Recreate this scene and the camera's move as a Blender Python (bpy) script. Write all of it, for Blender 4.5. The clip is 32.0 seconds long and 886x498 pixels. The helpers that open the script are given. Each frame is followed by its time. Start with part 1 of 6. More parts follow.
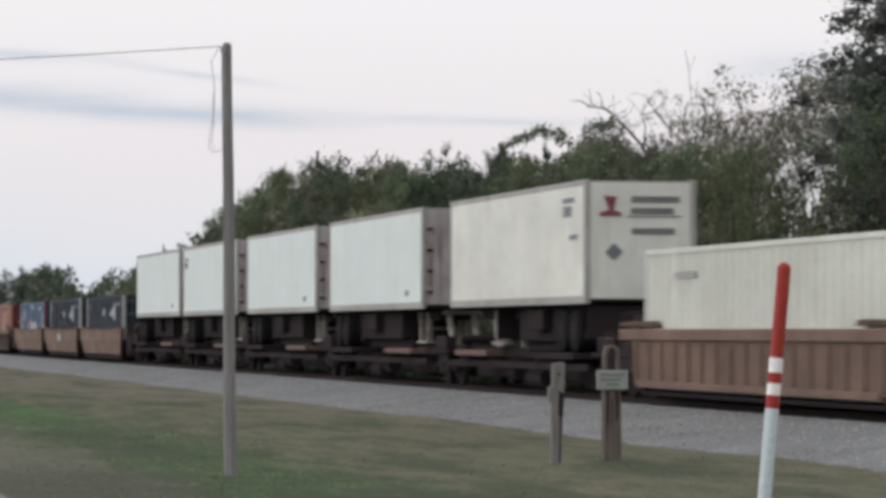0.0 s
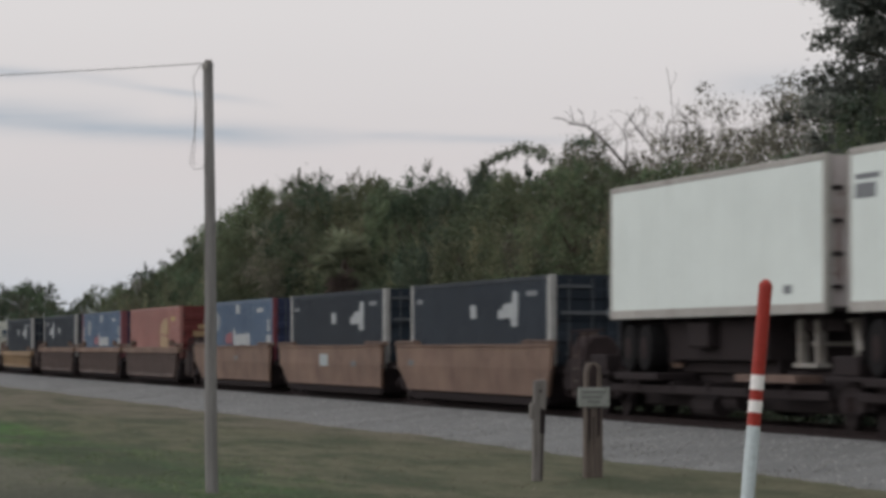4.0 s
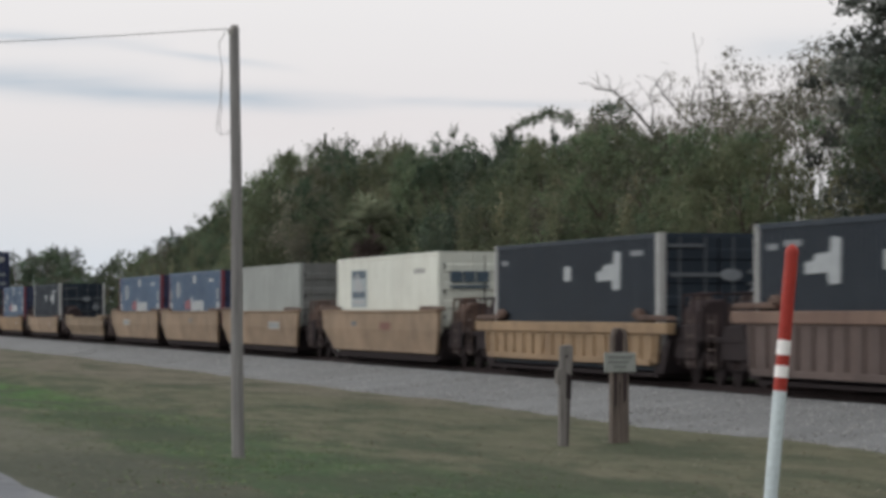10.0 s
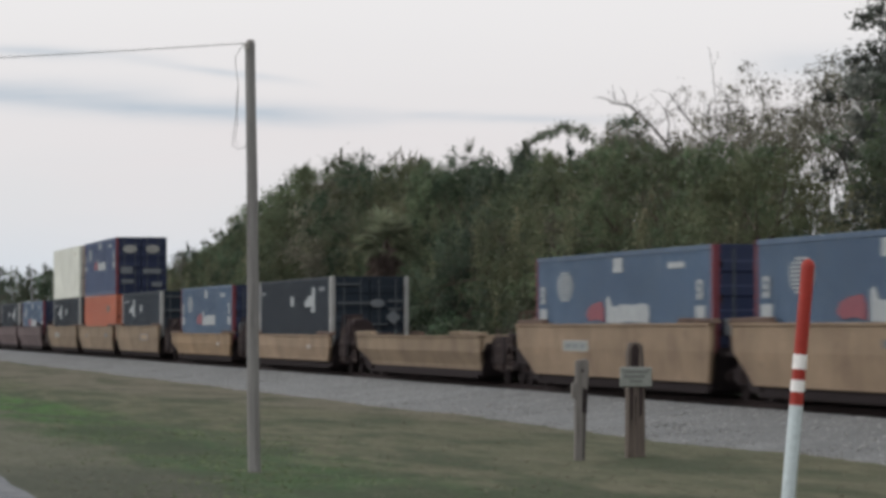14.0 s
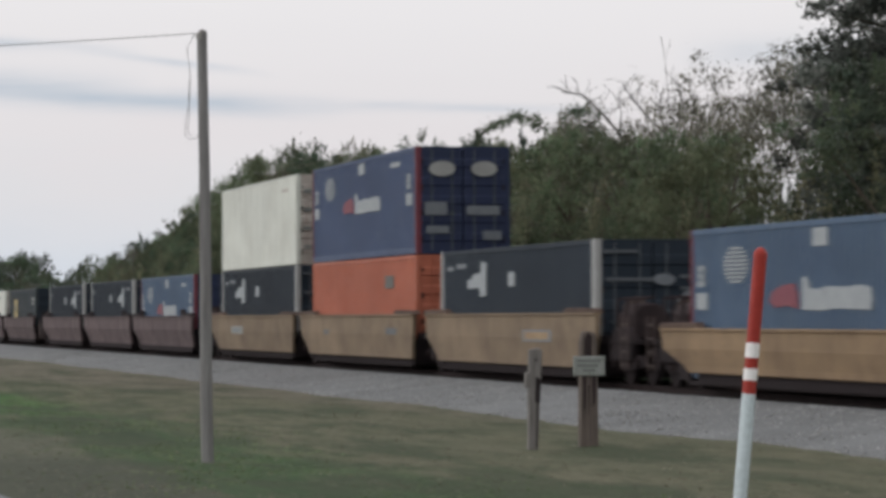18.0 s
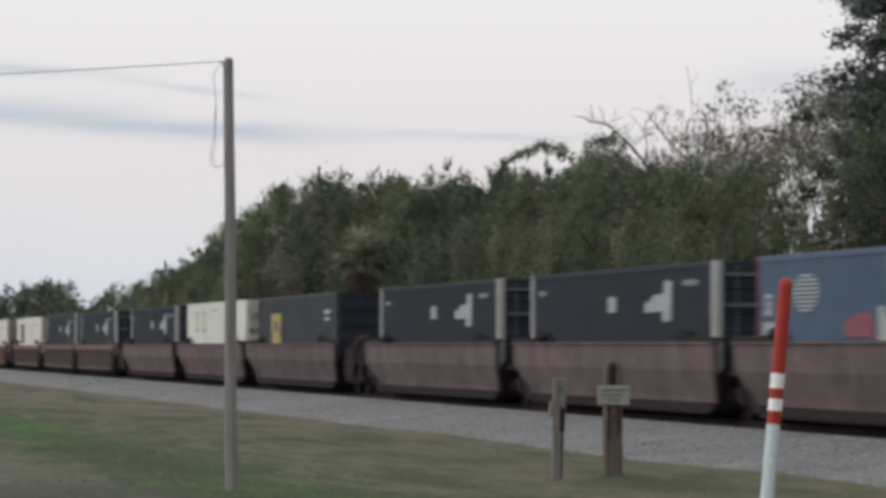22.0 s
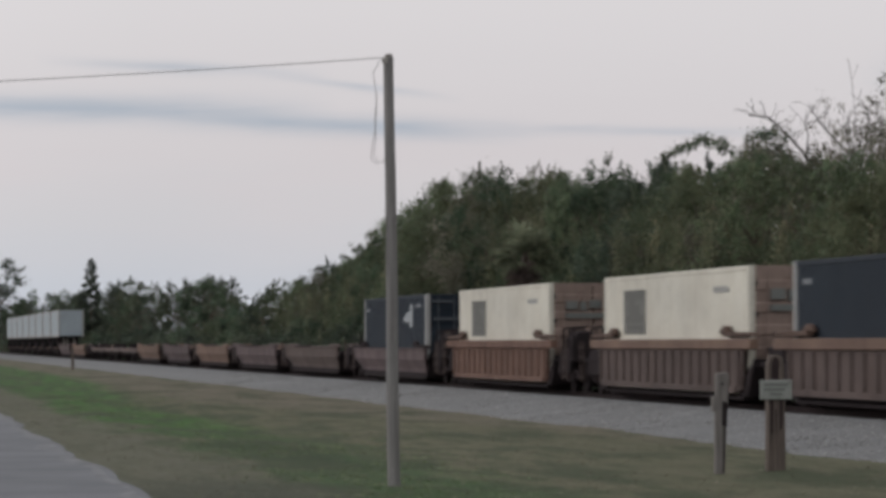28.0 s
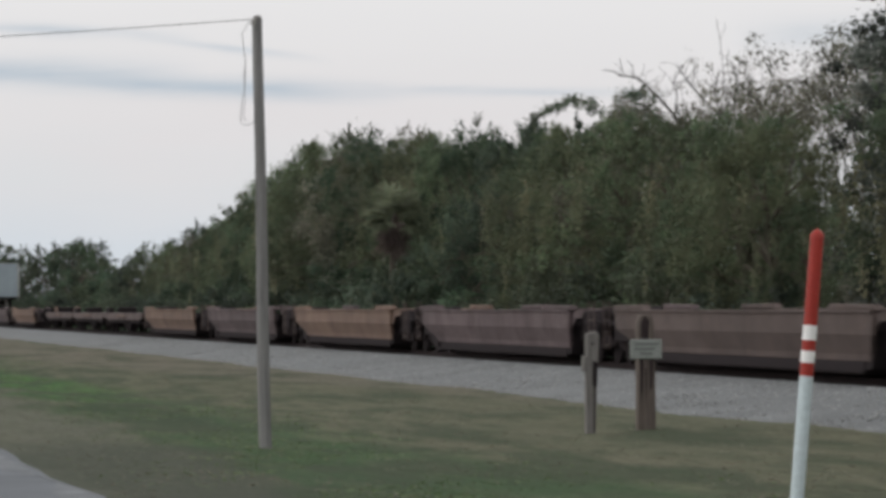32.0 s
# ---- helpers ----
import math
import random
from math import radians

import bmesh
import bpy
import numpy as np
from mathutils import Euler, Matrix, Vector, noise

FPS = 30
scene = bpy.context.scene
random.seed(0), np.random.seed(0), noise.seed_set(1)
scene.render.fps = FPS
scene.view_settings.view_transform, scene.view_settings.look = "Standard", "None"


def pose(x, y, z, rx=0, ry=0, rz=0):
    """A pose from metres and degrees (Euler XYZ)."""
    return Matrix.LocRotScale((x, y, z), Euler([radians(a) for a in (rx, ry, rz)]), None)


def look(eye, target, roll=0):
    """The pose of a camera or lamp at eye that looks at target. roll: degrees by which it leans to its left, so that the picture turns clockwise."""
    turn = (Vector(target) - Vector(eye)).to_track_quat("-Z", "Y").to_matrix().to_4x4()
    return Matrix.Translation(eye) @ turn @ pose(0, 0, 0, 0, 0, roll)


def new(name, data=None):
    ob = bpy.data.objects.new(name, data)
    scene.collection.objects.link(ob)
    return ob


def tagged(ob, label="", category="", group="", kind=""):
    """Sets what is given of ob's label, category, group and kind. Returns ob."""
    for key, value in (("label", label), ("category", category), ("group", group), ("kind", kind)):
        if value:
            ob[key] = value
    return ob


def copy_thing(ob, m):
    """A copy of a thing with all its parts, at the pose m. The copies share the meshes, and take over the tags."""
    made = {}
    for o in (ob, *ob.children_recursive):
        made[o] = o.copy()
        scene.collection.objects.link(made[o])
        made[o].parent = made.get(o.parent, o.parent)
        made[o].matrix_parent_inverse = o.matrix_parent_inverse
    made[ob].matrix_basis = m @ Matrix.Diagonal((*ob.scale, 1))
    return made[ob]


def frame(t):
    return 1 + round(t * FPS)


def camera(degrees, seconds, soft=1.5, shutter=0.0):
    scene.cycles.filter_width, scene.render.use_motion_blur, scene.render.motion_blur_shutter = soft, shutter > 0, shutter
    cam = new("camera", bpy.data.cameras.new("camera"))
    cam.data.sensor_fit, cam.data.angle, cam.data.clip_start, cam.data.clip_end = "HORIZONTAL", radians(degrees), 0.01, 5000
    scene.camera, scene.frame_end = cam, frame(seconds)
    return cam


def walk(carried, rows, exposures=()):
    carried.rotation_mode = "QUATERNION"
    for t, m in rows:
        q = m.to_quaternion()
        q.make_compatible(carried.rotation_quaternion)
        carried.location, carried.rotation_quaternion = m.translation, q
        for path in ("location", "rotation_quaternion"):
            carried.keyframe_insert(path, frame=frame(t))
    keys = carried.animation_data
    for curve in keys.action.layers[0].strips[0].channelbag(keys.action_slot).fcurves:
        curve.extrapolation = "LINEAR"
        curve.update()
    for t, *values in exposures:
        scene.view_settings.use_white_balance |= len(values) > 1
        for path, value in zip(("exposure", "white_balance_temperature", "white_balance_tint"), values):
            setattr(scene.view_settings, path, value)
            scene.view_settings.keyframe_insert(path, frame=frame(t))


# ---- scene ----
# ---------------- camera ----------------
EYE_Z = 1.90
RAIL_X, RAIL_Z = 20.86, 0.46      # track centre line, top of the rails
BASE_Z = 0.35                     # level from which the heights on the cars count


def aim(yaw, pitch, roll):
    """A camera pose: yaw to the right of +y, pitch up, in degrees."""
    return pose(0, 0, EYE_Z, 90 + pitch, 0, -yaw) @ pose(0, 0, 0, 0, 0, roll)


PATH = [
    (0, 11.622, 1.304, 0.031), (0.5, 11.441, 1.302, 0.055), (1, 11.688, 1.414, 0.132), (1.5, 12.070, 1.633, -0.002),
    (2, 12.322, 1.735, 0.066), (2.5, 12.549, 1.807, -0.117), (3, 12.398, 1.703, -0.096), (3.5, 12.092, 1.549, -0.070),
    (5.5, 11.677, 1.682, 0.217), (6, 11.860, 1.560, 0.155), (6.5, 11.604, 1.237, 0.332), (7, 11.600, 1.220, 0.331),
    (7.5, 11.717, 1.284, 0.220), (8, 11.680, 1.369, 0.271), (8.5, 11.672, 1.446, 0.222), (9, 11.547, 1.156, 0.177),
    (9.5, 11.524, 0.947, 0.168), (10, 11.500, 1.024, 0.034), (10.5, 11.305, 1.127, 0.161), (11, 11.198, 1.149, 0.184),
    (11.5, 11.067, 1.140, 0.161), (12, 10.970, 1.199, 0.143), (12.5, 11.223, 1.200, 0.051), (13, 11.064, 1.099, 0.232),
    (13.5, 11.136, 1.166, 0.132), (15.5, 11.569, 1.381, -0.072), (16, 11.662, 1.060, 0.021), (16.5, 11.622, 0.990, -0.002),
    (17, 12.076, 0.975, -0.114), (17.5, 12.104, 1.057, -0.262), (18, 11.996, 1.088, -0.164), (18.5, 11.839, 1.083, -0.103),
    (19, 11.925, 1.058, -0.012), (19.5, 12.004, 1.289, -0.228), (20, 12.020, 1.429, -0.020), (20.5, 12.314, 1.451, -0.003),
    (21, 12.158, 1.537, -0.171), (21.5, 12.154, 1.608, -0.030), (22, 11.598, 1.545, 0.095), (22.5, 10.615, 1.535, -0.011),
    (23, 10.037, 1.374, 0.127), (23.5, 10.088, 1.380, 0.192), (24, 10.160, 1.416, 0.115), (24.5, 10.147, 1.453, 0.105),
    (25, 10.313, 1.376, -0.025), (25.5, 10.426, 1.300, -0.162), (26, 10.112, 1.211, -0.209), (26.5, 9.166, 1.378, -0.244),
    (28.5, 9.045, 1.473, -0.156), (29, 9.206, 1.405, -0.261), (29.5, 9.498, 1.574, -0.341), (30, 9.766, 1.450, -0.244),
    (30.5, 9.869, 1.221, -0.257), (31, 10.016, 1.126, -0.230), (31.5, 10.535, 0.999, -0.189), (32, 11.103, 0.845, -0.521),
]
cam = camera(13.978, 32.0, soft=3.8, shutter=0.5)
walk(cam, [(t, aim(a, b, c)) for t, a, b, c in PATH],
     exposures=[(0, 0.20, 6450, 12), (1.0, 0.08, 6450, 11), (2.0, -0.08, 6450, 14), (3.0, -0.22, 6600, 13), (6.0, 0.02, 6500, 10), (9.0, 0.03, 6500, 9), (10.0, 0.12, 6500, 10), (13.0, 0.12, 6500, 10),
                (16.0, 0.07, 6450, 10), (20.0, 0.10, 6450, 12), (23.0, 0.09, 6500, 10), (26.0, 0.07, 6500, 10), (29.0, -0.29, 6500, 14), (30.2, -0.24, 6500, 13), (32.0, 0.06, 6450, 9)])

# ---------------- world and light ----------------
world = bpy.data.worlds.new("evening_sky")
scene.world = world
world.use_nodes = True


class Net:
    """Short hand for building a node tree."""

    def __init__(self, tree):
        self.tree = tree
        tree.nodes.clear()

    def add(self, kind, **values):
        node = self.tree.nodes.new(kind)
        for key, value in values.items():
            set_input(node, key, value)
        return node

    def link(self, a, b):
        self.tree.links.new(a, b)

    def math(self, op, a, b=None, c=None, clamp=False):
        node = self.tree.nodes.new("ShaderNodeMath")
        node.operation = op
        node.use_clamp = clamp
        for i, v in enumerate((a, b, c)):
            if v is None:
                continue
            if isinstance(v, (int, float)):
                node.inputs[i].default_value = v
            else:
                self.tree.links.new(v, node.inputs[i])
        return node.outputs[0]

    def noise(self, vec, scale, detail=4.0, rough=0.55):
        node = self.tree.nodes.new("ShaderNodeTexNoise")
        node.inputs["Scale"].default_value = scale
        node.inputs["Detail"].default_value = detail
        node.inputs["Roughness"].default_value = rough
        self.tree.links.new(vec, node.inputs["Vector"])
        return node.outputs["Fac"]

    def ramp(self, fac, stops):
        node = self.tree.nodes.new("ShaderNodeValToRGB")
        els = node.color_ramp.elements
        while len(els) < len(stops):
            els.new(0.5)
        for e, (p, c) in zip(els, stops):
            e.position = p
            e.color = (c, c, c, 1) if isinstance(c, (int, float)) else (*c, 1)
        self.tree.links.new(fac, node.inputs[0])
        return node.outputs[0]

    def mix(self, fac, a, b, blend="MIX"):
        node = self.tree.nodes.new("ShaderNodeMix")
        node.data_type = "RGBA"
        node.blend_type = blend
        for sock, v in ((node.inputs[0], fac), (node.inputs[6], a), (node.inputs[7], b)):
            if isinstance(v, (int, float)):
                sock.default_value = v
            elif isinstance(v, tuple):
                sock.default_value = (*v, 1)
            else:
                self.tree.links.new(v, sock)
        return node.outputs[2]

    def mapped(self, vec, scale):
        node = self.tree.nodes.new("ShaderNodeMapping")
        node.inputs["Scale"].default_value = scale
        self.tree.links.new(vec, node.inputs["Vector"])
        return node.outputs[0]


def set_input(node, key, value):
    node.inputs[key].default_value = value


def build_sky():
    n = Net(world.node_tree)
    coord = n.add("ShaderNodeTexCoord").outputs["Generated"]
    sep = n.add("ShaderNodeSeparateXYZ")
    n.link(coord, sep.inputs[0])
    x, y, z = sep.outputs
    az = n.math("ARCTAN2", x, y)
    sky = n.add("ShaderNodeTexSky")
    sky.sky_type, sky.sun_disc = "NISHITA", False
    sky.sun_elevation, sky.sun_rotation = radians(9), radians(SUN_AZ)
    sky.dust_density = 3.0
    # a thin high overcast lies over the clear sky: blue grey low down, pinkish white above
    veil = n.ramp(n.math("MULTIPLY_ADD", z, 4.0, 0.08),
                  [(0.0, (0.62, 0.66, 0.73)), (0.14, (0.68, 0.71, 0.76)), (0.22, (0.745, 0.74, 0.755)), (0.29, (0.79, 0.755, 0.76)), (0.45, (0.86, 0.825, 0.825)), (1.0, (0.95, 0.94, 0.95))])
    puffs = n.noise(n.mapped(coord, (5.0, 5.0, 34.0)), 1.6, 5.0)
    veil = n.mix(n.ramp(puffs, [(0.42, 0.0), (0.62, 0.16)]), veil, (0.86, 0.82, 0.82))
    wob = n.math("MULTIPLY", n.math("SUBTRACT", n.noise(n.mapped(coord, (11.0, 11.0, 90.0)), 1.0, 5.0), 0.5), 0.006)
    # faint pink evening light low in the cloud
    pink_h = n.math("DIVIDE", n.math("SUBTRACT", z, 0.043), 0.020)
    pink_h = n.math("EXPONENT", n.math("MULTIPLY", n.math("MULTIPLY", pink_h, pink_h), -1.0))
    pink_n = n.ramp(n.noise(n.mapped(coord, (6.0, 6.0, 26.0)), 1.3, 3.0), [(0.36, 0.25), (0.62, 1.0)])
    veil = n.mix(n.math("MULTIPLY", n.math("MULTIPLY", pink_h, pink_n), 0.75), veil, (0.800, 0.738, 0.742))
    tear = n.ramp(n.noise(n.mapped(coord, (16.0, 16.0, 150.0)), 1.0, 4.0, 0.6), [(0.30, 0.55), (0.54, 1.0)])
    for el, slope, width, az0, az1, soft_edge, dark in (
            (0.0640, -0.018, 0.0037, -0.40, 0.130, 0.045, 0.95),
            (0.0607, -0.032, 0.0024, 0.075, 0.185, 0.035, 0.95),
            (0.0600, -0.020, 0.0013, 0.150, 0.262, 0.040, 0.50),
            (0.0746, -0.050, 0.0018, 0.045, 0.128, 0.045, 0.80),
            (0.0740, -0.110, 0.0012, 0.105, 0.165, 0.030, 0.55),
            (0.0730, 0.000, 0.0045, 0.272, 0.40, 0.02, 0.45)):
        mid = n.math("ADD", n.math("MULTIPLY_ADD", n.math("SUBTRACT", az, 0.10), slope, el), wob)
        off = n.math("DIVIDE", n.math("SUBTRACT", z, mid), width)
        bell = n.math("EXPONENT", n.math("MULTIPLY", n.math("MULTIPLY", off, off), -1.0))
        gate = n.math("MULTIPLY", n.math("DIVIDE", n.math("SUBTRACT", az, az0), soft_edge, clamp=True),
                      n.math("DIVIDE", n.math("SUBTRACT", az1, az), soft_edge, clamp=True))
        gate = n.math("MULTIPLY", gate, tear)
        veil = n.mix(n.math("MULTIPLY", n.math("MULTIPLY", bell, gate), dark), veil, (0.51, 0.565, 0.635))
    # the west, where the sun is going down behind the cloud, is brighter and warmer
    west = n.math("MULTIPLY_ADD", n.math("COSINE", n.math("SUBTRACT", az, radians(SUN_AZ))), 0.5, 0.5)
    glow = n.ramp(west, [(0.0, 1.0), (0.55, 1.0), (1.0, 1.55)])
    veil = n.mix(1.0, veil, glow, "MULTIPLY")
    veil = n.mix(1.0, veil, (0.978, 1.0, 1.006), "MULTIPLY")
    sky_dim = n.mix(1.0, sky.outputs[0], (0.06, 0.06, 0.06), "MULTIPLY")
    col = n.mix(0.92, sky_dim, veil)
    bg = n.add("ShaderNodeBackground", Strength=1.0)
    n.link(col, bg.inputs["Color"])
    out = n.add("ShaderNodeOutputWorld")
    n.link(bg.outputs[0], out.inputs[0])


SUN_AZ = -80.0      # degrees to the right of +y: the low western sun is behind the camera's left shoulder
build_sky()
lamp = bpy.data.lights.new("sun", "SUN")
lamp.energy, lamp.angle, lamp.color = 0.5, radians(25), (1.0, 0.98, 0.96)
sun = new("sun", lamp)
sun.matrix_world = look((-60 * math.cos(radians(20)), 10, 25), (0, 0, 0))


# ---------------- materials ----------------
def paint(name, base, second=None, rough=0.6, metal=0.0, gloss=0.22, scale=1.5, amount=0.6, streak=None, streak_amount=0.0,
          bump=0.15, fine=30.0, vary=0.0, stretch=(1, 1, 1)):
    """A worn surface: large stains of a second colour, fine grain, optional run-down streaks, bump."""
    m = bpy.data.materials.new(name)
    m.use_nodes = True
    n = Net(m.node_tree)
    out = n.add("ShaderNodeOutputMaterial")
    b = n.add("ShaderNodeBsdfPrincipled", Metallic=metal)
    b.inputs["Specular IOR Level"].default_value = gloss
    n.link(b.outputs[0], out.inputs[0])
    vec = n.add("ShaderNodeTexCoord").outputs["Object"]
    if stretch != (1, 1, 1):
        vec = n.mapped(vec, stretch)
    second = second or tuple(v * 0.7 for v in base)
    big = n.noise(vec, scale, 5.0, 0.6)
    small = n.noise(vec, fine, 3.0, 0.6)
    col = n.mix(n.math("MULTIPLY", n.ramp(big, [(0.35, 0.0), (0.68, 1.0)]), amount), base, second)
    col = n.mix(0.35, col, n.ramp(small, [(0.25, 0.55), (0.75, 1.35)]), "MULTIPLY")
    if streak:
        runs = n.noise(n.mapped(vec, (3.0, 3.0, 0.16)), 2.4, 5.0, 0.65)
        patch = n.noise(vec, 0.6, 2.0)
        k = n.math("MULTIPLY", n.ramp(runs, [(0.46, 0.0), (0.66, 1.0)]), n.ramp(patch, [(0.35, 0.15), (0.65, 1.0)]))
        col = n.mix(n.math("MULTIPLY", k, streak_amount), col, streak)
        worn = n.noise(n.mapped(vec, (1.0, 0.45, 1.6)), 2.1, 5.0, 0.7)
        col = n.mix(n.math("MULTIPLY", n.ramp(worn, [(0.55, 0.0), (0.68, 1.0)]), 0.6 * streak_amount), col, streak)
        grime = n.noise(n.mapped(vec, (1.0, 0.30, 0.7)), 0.9, 3.0, 0.6)
        col = n.mix(min(1.0, 2.0 * streak_amount), col, n.ramp(grime, [(0.30, 0.80), (0.70, 1.14)]), "MULTIPLY")
    if vary:
        rnd = n.add("ShaderNodeObjectInfo").outputs["Random"]
        col = n.mix(1.0, col, n.ramp(rnd, [(0.0, 1 - vary), (1.0, 1 + vary)]), "MULTIPLY")
    n.link(col, b.inputs["Base Color"])
    n.link(n.math("MULTIPLY_ADD", n.math("SUBTRACT", big, 0.5), 0.3, rough, clamp=True), b.inputs["Roughness"])
    if bump:
        bp = n.add("ShaderNodeBump", Strength=bump, Distance=0.02)
        n.link(small, bp.inputs["Height"])
        n.link(bp.outputs[0], b.inputs["Normal"])
    return m


def leaf_mat(name, a, c, third):
    m = bpy.data.materials.new(name)
    m.use_nodes = True
    n = Net(m.node_tree)
    out = n.add("ShaderNodeOutputMaterial")
    b = n.add("ShaderNodeBsdfPrincipled", Roughness=0.6)
    b.inputs["Specular IOR Level"].default_value = 0.14
    tr = n.add("ShaderNodeBsdfTranslucent")
    mixs = n.add("ShaderNodeMixShader", Fac=0.42)
    isl = n.add("ShaderNodeNewGeometry").outputs["Random Per Island"]
    vec = n.add("ShaderNodeTexCoord").outputs["Object"]
    big = n.noise(vec, 0.45, 3.0)
    col = n.mix(n.ramp(big, [(0.38, 0.0), (0.62, 1.0)]), a, c)
    streaks = n.noise(n.mapped(vec, (1.0, 1.0, 0.45)), 1.3, 3.0, 0.6)
    col = n.mix(n.ramp(streaks, [(0.54, 0.0), (0.70, 0.75)]), col, third)
    col = n.mix(1.0, col, n.ramp(streaks, [(0.25, 0.62), (0.48, 1.0)]), "MULTIPLY")
    col = n.mix(n.ramp(isl, [(0.80, 0.0), (1.0, 0.5)]), col, third)
    col = n.mix(1.0, col, n.ramp(isl, [(0.0, 0.86), (1.0, 1.14)]), "MULTIPLY")
    # sunlit clumps and deep shaded gaps, put into the colour by noise
    clump_light = n.noise(n.mapped(vec, (1.0, 1.0, 0.7)), 0.50, 2.0, 0.5)
    col = n.mix(1.0, col, n.ramp(clump_light, [(0.36, 0.48), (0.50, 1.0), (0.64, 1.6)]), "MULTIPLY")
    # tone per plant, lifted and blued: haze is in the leaf colour
    rnd = n.add("ShaderNodeObjectInfo").outputs["Random"]
    col = n.mix(1.0, col, n.ramp(rnd, [(0.0, (0.90, 0.86, 1.02)), (1.0, (1.55, 1.46, 1.70))]), "MULTIPLY")
    other = n.math("FRACT", n.math("MULTIPLY", rnd, 7.31))
    col = n.mix(n.ramp(other, [(0.42, 0.0), (1.0, 0.5)]), col, third)
    n.link(col, b.inputs["Base Color"])
    n.link(col, tr.inputs["Color"])
    n.link(b.outputs[0], mixs.inputs[1])
    n.link(tr.outputs[0], mixs.inputs[2])
    n.link(mixs.outputs[0], out.inputs[0])
    return m


def ground_mat():
    """Verge: bare tan strip by the road, green strip in the shallow ditch, dry grass, pinkish dirt by the ballast."""
    m = bpy.data.materials.new("verge_grass")
    m.use_nodes = True
    n = Net(m.node_tree)
    out = n.add("ShaderNodeOutputMaterial")
    b = n.add("ShaderNodeBsdfPrincipled", Roughness=0.95)
    b.inputs["Specular IOR Level"].default_value = 0.1
    n.link(b.outputs[0], out.inputs[0])
    vec = n.add("ShaderNodeTexCoord").outputs["Object"]
    sep = n.add("ShaderNodeSeparateXYZ")
    n.link(vec, sep.inputs[0])
    x, y = sep.outputs[0], sep.outputs[1]

    def band(v, lo, hi, soft):
        """1 between lo and hi, falling to 0 over soft metres on both sides."""
        up = n.math("DIVIDE", n.math("SUBTRACT", v, lo - soft / 2), soft, clamp=True)
        down = n.math("DIVIDE", n.math("SUBTRACT", hi + soft / 2, v), soft, clamp=True)
        return n.math("MULTIPLY", up, down)

    wide = n.noise(n.mapped(vec, (1.0, 0.12, 1.0)), 0.34, 3.0)
    mid = n.noise(n.mapped(vec, (1.0, 0.20, 1.0)), 0.8, 4.0, 0.6)
    clump = n.noise(n.mapped(vec, (1.0, 0.16, 1.0)), 2.0, 4.0, 0.62)
    fine = n.noise(n.mapped(vec, (1.0, 0.35, 1.0)), 6.0, 4.0, 0.65)
    specks = n.noise(n.mapped(vec, (1.0, 0.5, 1.0)), 17.0, 3.0, 0.7)
    # the bands wander along the road
    xw = n.math("ADD", x, n.math("MULTIPLY", n.math("SUBTRACT", wide, 0.5), 2.8))
    xw = n.math("ADD", xw, n.math("MULTIPLY", n.math("SUBTRACT", mid, 0.5), 2.6))
    tan, olive = (0.122, 0.112, 0.068), (0.070, 0.082, 0.043)
    col = n.mix(n.ramp(mid, [(0.38, 0.0), (0.56, 1.0)]), tan, olive)
    col = n.mix(n.ramp(clump, [(0.48, 0.0), (0.62, 0.65)]), col, (0.046, 0.056, 0.030))
    col = n.mix(n.ramp(clump, [(0.30, 0.6), (0.43, 0.0)]), col, (0.150, 0.132, 0.092))
    # duller, thicker grass in large loose patches
    patch = n.noise(n.mapped(vec, (1.0, 0.24, 1.0)), 0.55, 4.0, 0.6)
    # dry grass between the ditch and the ballast
    dry = n.math("MULTIPLY", band(xw, 8.9, 16.5, 1.4), n.ramp(clump, [(0.34, 0.9), (0.62, 0.35)]))
    col = n.mix(dry, col, (0.132, 0.117, 0.076))
    # pinkish dirt, wider farther along
    reach = n.math("MULTIPLY_ADD", n.math("DIVIDE", n.math("SUBTRACT", y, 58.0), 60.0, clamp=True), -6.0, 15.4)
    bare = n.math("DIVIDE", n.math("SUBTRACT", xw, reach), 1.6, clamp=True)
    bare = n.math("MULTIPLY", bare, n.ramp(mid, [(0.36, 0.95), (0.66, 0.45)]))
    col = n.mix(n.math("MULTIPLY", bare, 0.82), col, (0.164, 0.131, 0.101))
    # green strip in the ditch: dull near by, a dark green hollow with shade painted in, then fresh and bright,
    # spreading far along
    along = n.math("DIVIDE", n.math("SUBTRACT", n.math("MULTIPLY_ADD", mid, 24.0, y), 84.0), 12.0, clamp=True)
    spread = n.math("MULTIPLY", n.math("DIVIDE", n.math("SUBTRACT", y, 120.0), 60.0, clamp=True), 2.6)
    near = n.math("MULTIPLY", n.math("DIVIDE", n.math("SUBTRACT", 47.0, y), 7.0, clamp=True), -1.3)
    strip = band(n.math("ADD", n.math("SUBTRACT", xw, spread), near), 5.9, 8.5, 1.0)
    strip = n.math("MAXIMUM", strip, band(n.math("MULTIPLY_ADD", along, 0.6, xw), 5.9, 8.9, 1.0))
    green = n.mix(along, (0.047, 0.090, 0.032), (0.058, 0.138, 0.031))
    green = n.mix(n.ramp(clump, [(0.44, 0.0), (0.60, 0.8)]), green, (0.040, 0.060, 0.028))
    ditch_shade = n.math("MULTIPLY", band(n.math("MULTIPLY_ADD", mid, 22.0, y), 68.0, 82.0, 7.0), band(xw, 6.3, 8.4, 1.0))
    green = n.mix(n.math("MULTIPLY", near, -0.6), green, (0.040, 0.074, 0.030))
    green = n.mix(n.math("MULTIPLY", ditch_shade, 0.8), green, (0.030, 0.046, 0.022))
